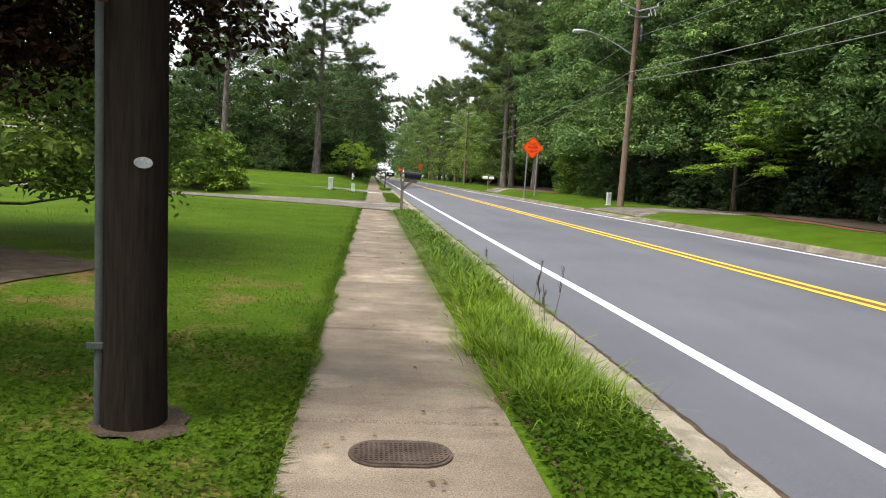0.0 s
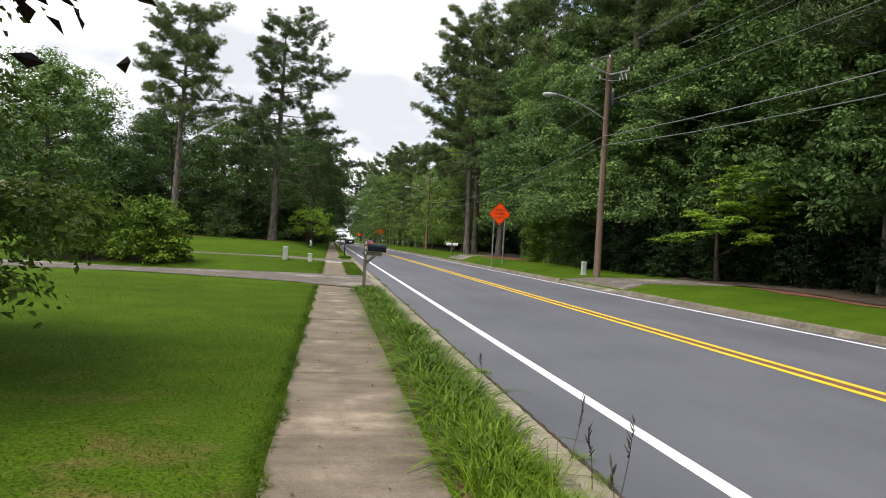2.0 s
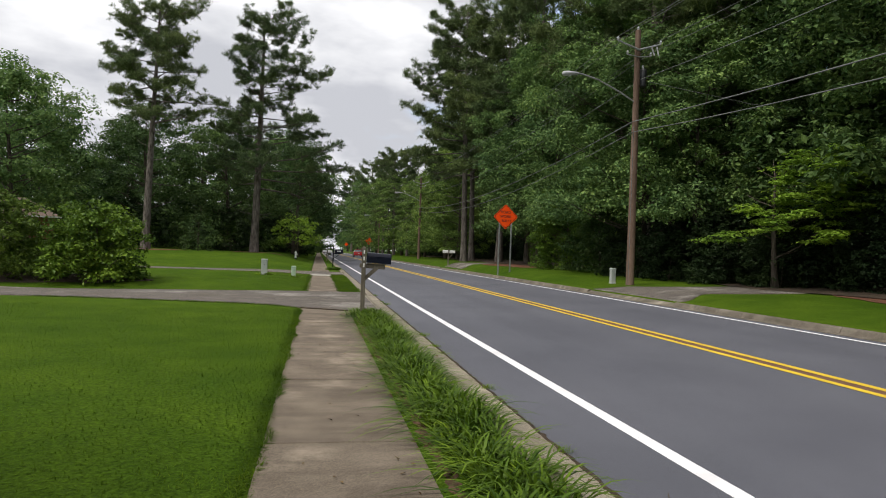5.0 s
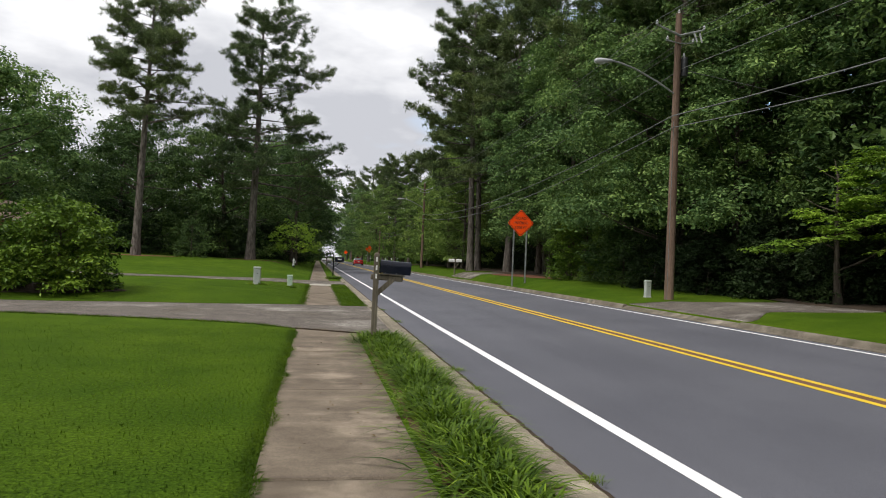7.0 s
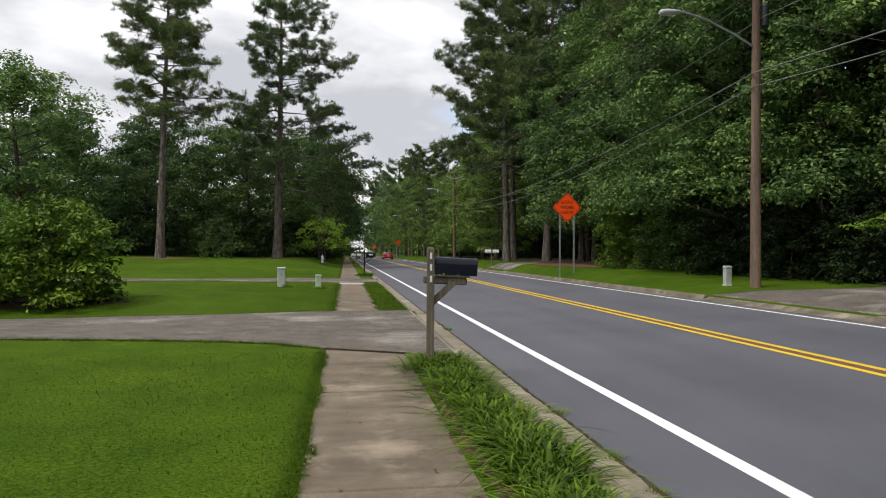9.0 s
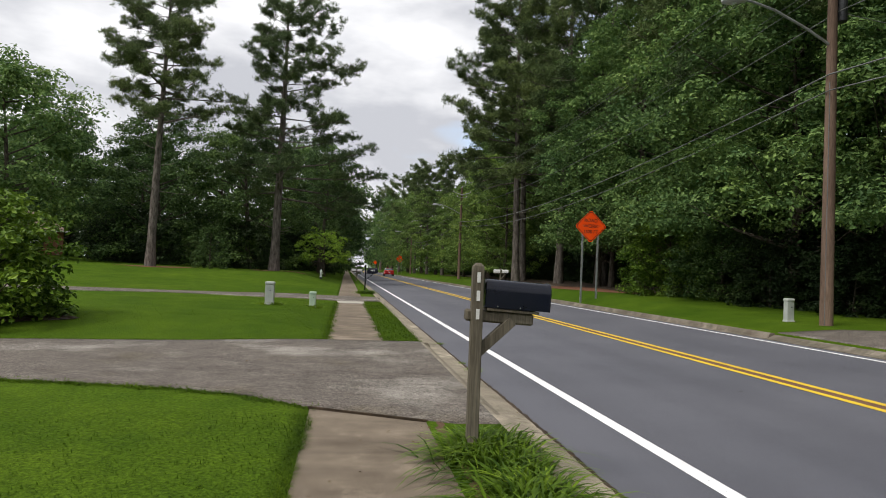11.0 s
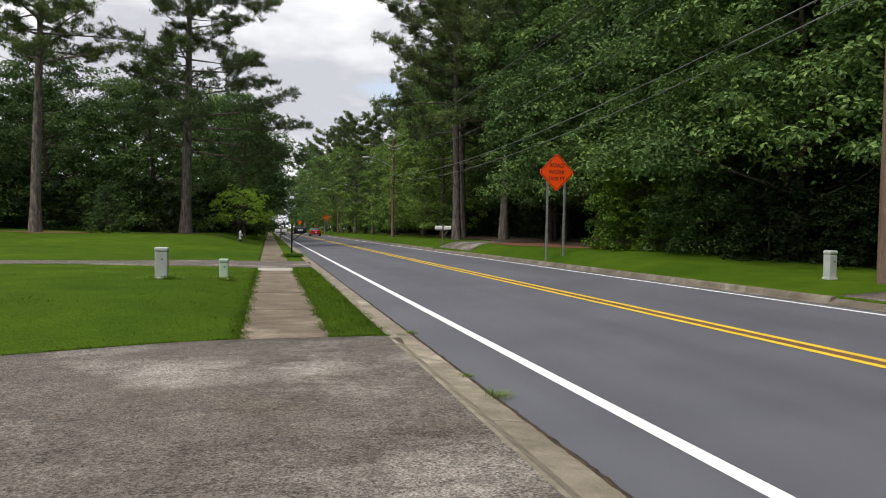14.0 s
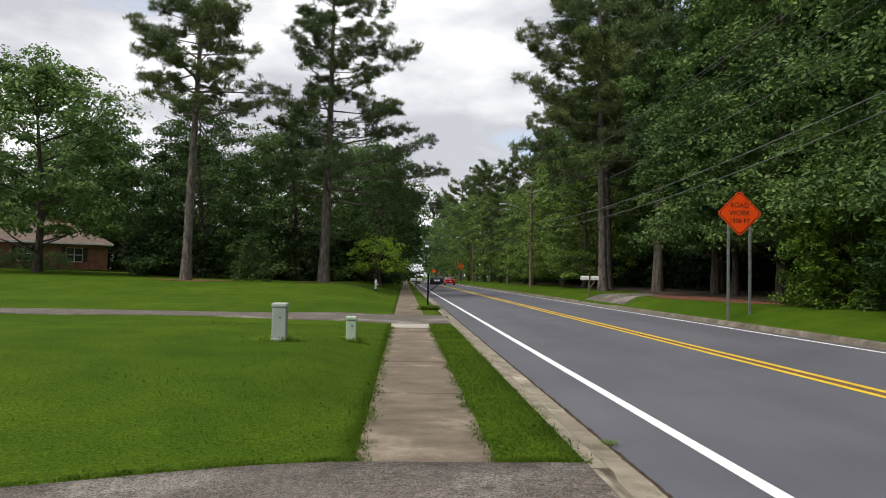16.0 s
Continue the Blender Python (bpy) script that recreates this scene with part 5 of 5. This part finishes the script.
def hydrant(x, y):
    e = empty("fire_hydrant", (x, y, lz(x, y)), label="white fire hydrant with dark base standing in the lawn", category="fire hydrant")
    part("barrel", lathe_bm([(0.10, 0.14), (0.12, 0.16), (0.12, 0.18), (0.085, 0.20), (0.085, 0.58), (0.12, 0.60), (0.12, 0.63), (0.09, 0.66), (0.06, 0.74), (0.025, 0.78), (0.025, 0.83)], 18), WHITE_PAINT, e, "", True)
    part("base", lathe_bm([(0.14, -0.05), (0.14, 0.03), (0.09, 0.05), (0.09, 0.14)], 18), DARK_METAL, e, "dark iron base", True)
    for a in (0, 90, 180):
        n = lathe_bm([(0.05, 0.07), (0.05, 0.13), (0.062, 0.135), (0.062, 0.17), (0.02, 0.175), (0.02, 0.20)], 12)
        bmesh.ops.transform(n, matrix=pose(0, 0, 0.46, 0, 90, 0), verts=n.verts)
        ob = part("nozzle", n, WHITE_PAINT, e, "", True)
        ob.matrix_basis = pose(0, 0, 0, 0, 0, a - 90)
    return e


hydrant(-1.75, 73.0)


# ---- the red car far up the road ----
def red_car(x, y):
    e = empty("car", (x, y, road_z(x)), label="red saloon car far along the road", category="car")
    secs = [(-2.25, 0.72, 0.42, 0.95), (-2.1, 0.84, 0.30, 1.02), (-1.2, 0.90, 0.28, 1.02), (0.9, 0.90, 0.28, 0.96), (1.9, 0.86, 0.30, 0.84), (2.25, 0.72, 0.42, 0.70)]
    bm = bmesh.new()
    rows = [[bm.verts.new(p) for p in ((-w, s, b), (-w, s, t - 0.14), (-w * 0.93, s, t), (w * 0.93, s, t), (w, s, t - 0.14), (w, s, b))] for s, w, b, t in secs]
    for a, b in zip(rows, rows[1:]):
        for k in range(6):
            bm.faces.new((a[k], a[(k + 1) % 6], b[(k + 1) % 6], b[k]))
    bm.faces.new(rows[0][::-1])
    bm.faces.new(rows[-1])
    body = part("body", bm, CAR_RED, e, "", True)
    bm = bmesh.new()
    rows = [[bm.verts.new(p) for p in ((-wb, s, 0.98), (-wt, s2, z), (wt, s2, z), (wb, s, 0.98))] for s, s2, wb, wt, z in ((-1.75, -1.0, 0.80, 0.62, 1.42), (1.0, 0.3, 0.80, 0.62, 1.42))]
    for k in range(4):
        bm.faces.new((rows[0][k], rows[0][(k + 1) % 4], rows[1][(k + 1) % 4], rows[1][k]))
    bm.faces.new(rows[0][::-1])
    bm.faces.new(rows[1])
    part("window", bm, GLASS, body, "dark glazed cabin")
    part("roof", box_bm(1.26, 1.4, 0.05, (0, -0.35, 1.40), 0.02), CAR_RED, body)
    for s in (-1, 1):
        part("tail_lamp", box_bm(0.32, 0.06, 0.16, (s * 0.62, -2.22, 0.72), 0.02), TAIL_RED, body)
        for yy in (-1.35, 1.4):
            wl = lathe_bm([(0.2, -0.1), (0.31, -0.1), (0.33, -0.06), (0.33, 0.06), (0.31, 0.1), (0.2, 0.1)], 20)
            bmesh.ops.transform(wl, matrix=pose(s * 0.82, yy, 0.33, 0, 90, 0), verts=wl.verts)
            t = part("wheel", wl, TYRE, e)
            rim = lathe_bm([(0.02, -0.105), (0.2, -0.09), (0.2, 0.09), (0.02, 0.105)], 12)
            bmesh.ops.transform(rim, matrix=pose(s * 0.82, yy, 0.33, 0, 90, 0), verts=rim.verts)
            part("rim", rim, STEEL, t)
    part("bumper", box_bm(1.5, 0.08, 0.16, (0, -2.26, 0.42), 0.03), CAR_RED, body)
    part("number_plate", box_bm(0.3, 0.02, 0.14, (0, -2.30, 0.62), 0.003), WHITE_PAINT, body, "blank pale plate")
    return e


red_car(8.1, 140.0)


# ---- brick houses behind the lawns ----
def house(x, y, yaw, length, depth, label):
    z = lz(x, y) - 0.1
    e = empty("house", (x, y, z), label=label, category="house")
    e.rotation_euler = (0, 0, radians(yaw))
    H, R = 2.75, 2.3
    wins = [(-0.36, 1.5), (-0.14, 2.2), (0.16, 1.2), (0.36, 1.5)]
    # front wall in piers round its openings
    xs = sorted([(c * length - w / 2, c * length + w / 2) for c, w in wins])
    edges = [-length / 2] + [v for p in xs for v in p] + [length / 2]
    for k in range(0, len(edges), 2):
        part("wall", box_bm(edges[k + 1] - edges[k], 0.22, H, ((edges[k] + edges[k + 1]) / 2, -depth / 2, 0)), BRICK, e)
    for a, b in xs:
        part("wall", box_bm(b - a, 0.22, 0.75, ((a + b) / 2, -depth / 2, 0)), BRICK, e)
        part("wall", box_bm(b - a, 0.22, H - 2.25, ((a + b) / 2, -depth / 2, 2.25)), BRICK, e)
        fr = part("window", box_bm(b - a, 0.05, 1.5, ((a + b) / 2, -depth / 2 + 0.05, 0.75)), GLASS, e, "dark window with white frame")
        for fx in np.linspace(a, b, 3):
            part("frame", box_bm(0.07, 0.08, 1.5, (fx, -depth / 2 + 0.0, 0.75)), WHITE_PAINT, fr)
        for fz in (0.75, 1.46, 2.18):
            part("frame", box_bm(b - a, 0.08, 0.07, ((a + b) / 2, -depth / 2 - 0.01, fz)), WHITE_PAINT, fr)
        part("sill", box_bm(b - a + 0.2, 0.16, 0.06, ((a + b) / 2, -depth / 2 - 0.1, 0.69)), BRICK, fr)
        for s in (a - 0.25, b + 0.25):
            part("shutter", box_bm(0.38, 0.04, 1.5, (s, -depth / 2 - 0.13, 0.75)), DARK_METAL, e, "dark shutter")
    part("wall", box_bm(length, 0.22, H, (0, depth / 2, 0)), BRICK, e)
    for s in (-1, 1):
        part("wall", box_bm(0.22, depth - 0.22, H, (s * (length / 2 - 0.11), 0, 0)), BRICK, e)
    bm = bmesh.new()
    o = 0.5
    lo = [bm.verts.new(p) for p in ((-length / 2 - o, -depth / 2 - o, H), (length / 2 + o, -depth / 2 - o, H), (length / 2 + o, depth / 2 + o, H), (-length / 2 - o, depth / 2 + o, H))]
    hi = [bm.verts.new((s * (length / 2 - depth * 0.32), 0, H + R)) for s in (-1, 1)]
    for f in ((lo[0], lo[1], hi[1], hi[0]), (lo[1], lo[2], hi[1]), (lo[2], lo[3], hi[0], hi[1]), (lo[3], lo[0], hi[0])):
        bm.faces.new(f)
    bm.faces.new(lo[::-1])
    roof = part("roof", bm, ROOF, e, "brown shingled hip roof")
    part("fascia", box_bm(length + 2 * o, 0.05, 0.18, (0, -depth / 2 - o + 0.02, H - 0.17)), WHITE_PAINT, roof)
    part("chimney", box_bm(1.2, 0.8, 2.2, (length * 0.28, 0.3, H + 0.7)), BRICK, roof)
    part("door", box_bm(1.0, 0.06, 2.05, (0.01 * length, -depth / 2 - 0.12, 0.1)), WHITE_PAINT, e, "white panelled front door")
    return e


house(-43.0, 96.0, 28, 22, 9, "low red brick house with brown roof and shutters")
house(-37.5, 66.0, 20, 16, 9, "low brick house half hidden behind bushes")
hs = broad_tree(66, 1.9, 1.6, 0.05, 0.14, 4000, L_DARK, 30, 0.04, flat=0.8, name="bush", label="clipped dark green foundation bush", cat="bush", group="house bushes", at=(-36.0, 90.5))
for x, y in ((-38.5, 89.5), (-41.5, 88.2), (-33.8, 92.6), (-29.0, 58.2), (-32.0, 57.0)):
    stand_in(hs, x, y, x * 40, 0.9)


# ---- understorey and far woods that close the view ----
# undergrowth leaves are coloured dark to stand for the shade in the woods
UNDER = broad_tree(81, 4.2, 2.9, 0.0, 0.22, 9000, L_UNDER_SHADE, 40, 0.05, flat=0.8, name="shrub", label="undergrowth shrub in the woods, coloured dark for shade", cat="shrub", group="woodland undergrowth", at=(20.5, 38.0))
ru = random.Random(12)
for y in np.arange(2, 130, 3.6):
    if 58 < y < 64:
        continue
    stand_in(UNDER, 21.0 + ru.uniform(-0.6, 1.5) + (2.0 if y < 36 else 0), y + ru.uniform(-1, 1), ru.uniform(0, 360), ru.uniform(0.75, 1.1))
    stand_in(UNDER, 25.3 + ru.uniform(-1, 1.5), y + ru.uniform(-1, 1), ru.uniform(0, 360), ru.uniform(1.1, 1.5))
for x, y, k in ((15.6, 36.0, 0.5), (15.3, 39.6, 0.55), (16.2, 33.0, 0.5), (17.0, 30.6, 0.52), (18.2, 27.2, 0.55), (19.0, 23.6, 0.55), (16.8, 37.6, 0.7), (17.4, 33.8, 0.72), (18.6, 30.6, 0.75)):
    stand_in(UNDER, x, y, ru.uniform(0, 360), k, "undergrowth with shade-dark leaf colour at the edge of the verge")
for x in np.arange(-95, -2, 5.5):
    stand_in(UNDER, x + ru.uniform(-1.5, 1.5), 118 + ru.uniform(-4, 4), ru.uniform(0, 360), ru.uniform(1.2, 1.8), "undergrowth with shade-dark leaf colour behind the lawns")
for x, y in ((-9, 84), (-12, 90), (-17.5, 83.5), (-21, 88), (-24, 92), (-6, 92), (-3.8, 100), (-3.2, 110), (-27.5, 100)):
    stand_in(UNDER, x, y, ru.uniform(0, 360), ru.uniform(0.9, 1.25), "shrub with shade-dark leaf colour behind the pines")


def far_woods():
    """Dense woods all round in the distance, in one piece."""
    rng = np.random.default_rng(90)
    C = []
    for x, y, h in [(42 + rng.uniform(-3, 3), yy, 19) for yy in np.arange(-60, 200, 5)] + [(xx, 150 + rng.uniform(-5, 5), 17) for xx in np.arange(-150, -10, 6)] + [(-100 + rng.uniform(-5, 5), yy, 16) for yy in np.arange(-40, 150, 7)] \
            + [(xx, -50 + rng.uniform(-4, 4), 17) for xx in np.arange(-100, 45, 7)] + [(22 + rng.uniform(-2, 5), yy, 13) for yy in np.arange(78, 200, 6)] + [(17 + rng.uniform(-2, 6), yy, 20) for yy in np.arange(200, 460, 9)] + [(-8 - rng.uniform(0, 6), yy, 19) for yy in np.arange(180, 460, 9)]:
        m = 420
        q = rng.normal(size=(m, 3))
        q /= np.linalg.norm(q, axis=1, keepdims=True)
        hh = h * rng.uniform(0.75, 1.15)
        c = q * np.array([4.6, 4.6, hh / 2]) * (rng.random((m, 1)) ** 0.33) + np.array([x, y, hh / 2])
        C.append(c)
    C = np.concatenate(C)
    n = len(C)
    me = leaf_mesh("far_woods", C, rng.normal(size=(n, 3)) + np.array([0, 0, 0.6]), rng.uniform(0.7, 1.6, n), rng, 0.8)
    tagged(mesh_ob("far_woods", me, L_OAK), "dense green woods in the distance", "woods", kind="stuff")


far_woods()


def litter():
    """Dry leaf bits on the pavement, the gutter and the driveway."""
    rng = np.random.default_rng(44)
    n = 420
    x, y = rng.uniform(WALK_L, WALK_R, n), rng.uniform(2.4, 24, n)
    z = np.full(n, 0.012)
    x[:90], y[:90], z[:90] = rng.uniform(KERB_L + 0.27, ROAD_L - 0.03, 90), rng.uniform(3, 30, 90), ROAD_Z + 0.012
    x[90:170], y[90:170], z[90:170] = rng.uniform(-4, 1.5, 80), rng.uniform(25.5, 29.4, 80), 0.03
    x[170:240] = rng.uniform(WALK_R - 0.12, WALK_R, 70)
    me = leaf_mesh("litter", np.stack([x, y, z], 1), rng.normal(size=(n, 3)) * 0.25 + np.array([0, 0, 1.0]), rng.uniform(0.012, 0.042, n), rng, 0.6)
    tagged(mesh_ob("litter", me, L_DRY), "small dry leaves scattered on the pavement", "litter", kind="stuff")


litter()
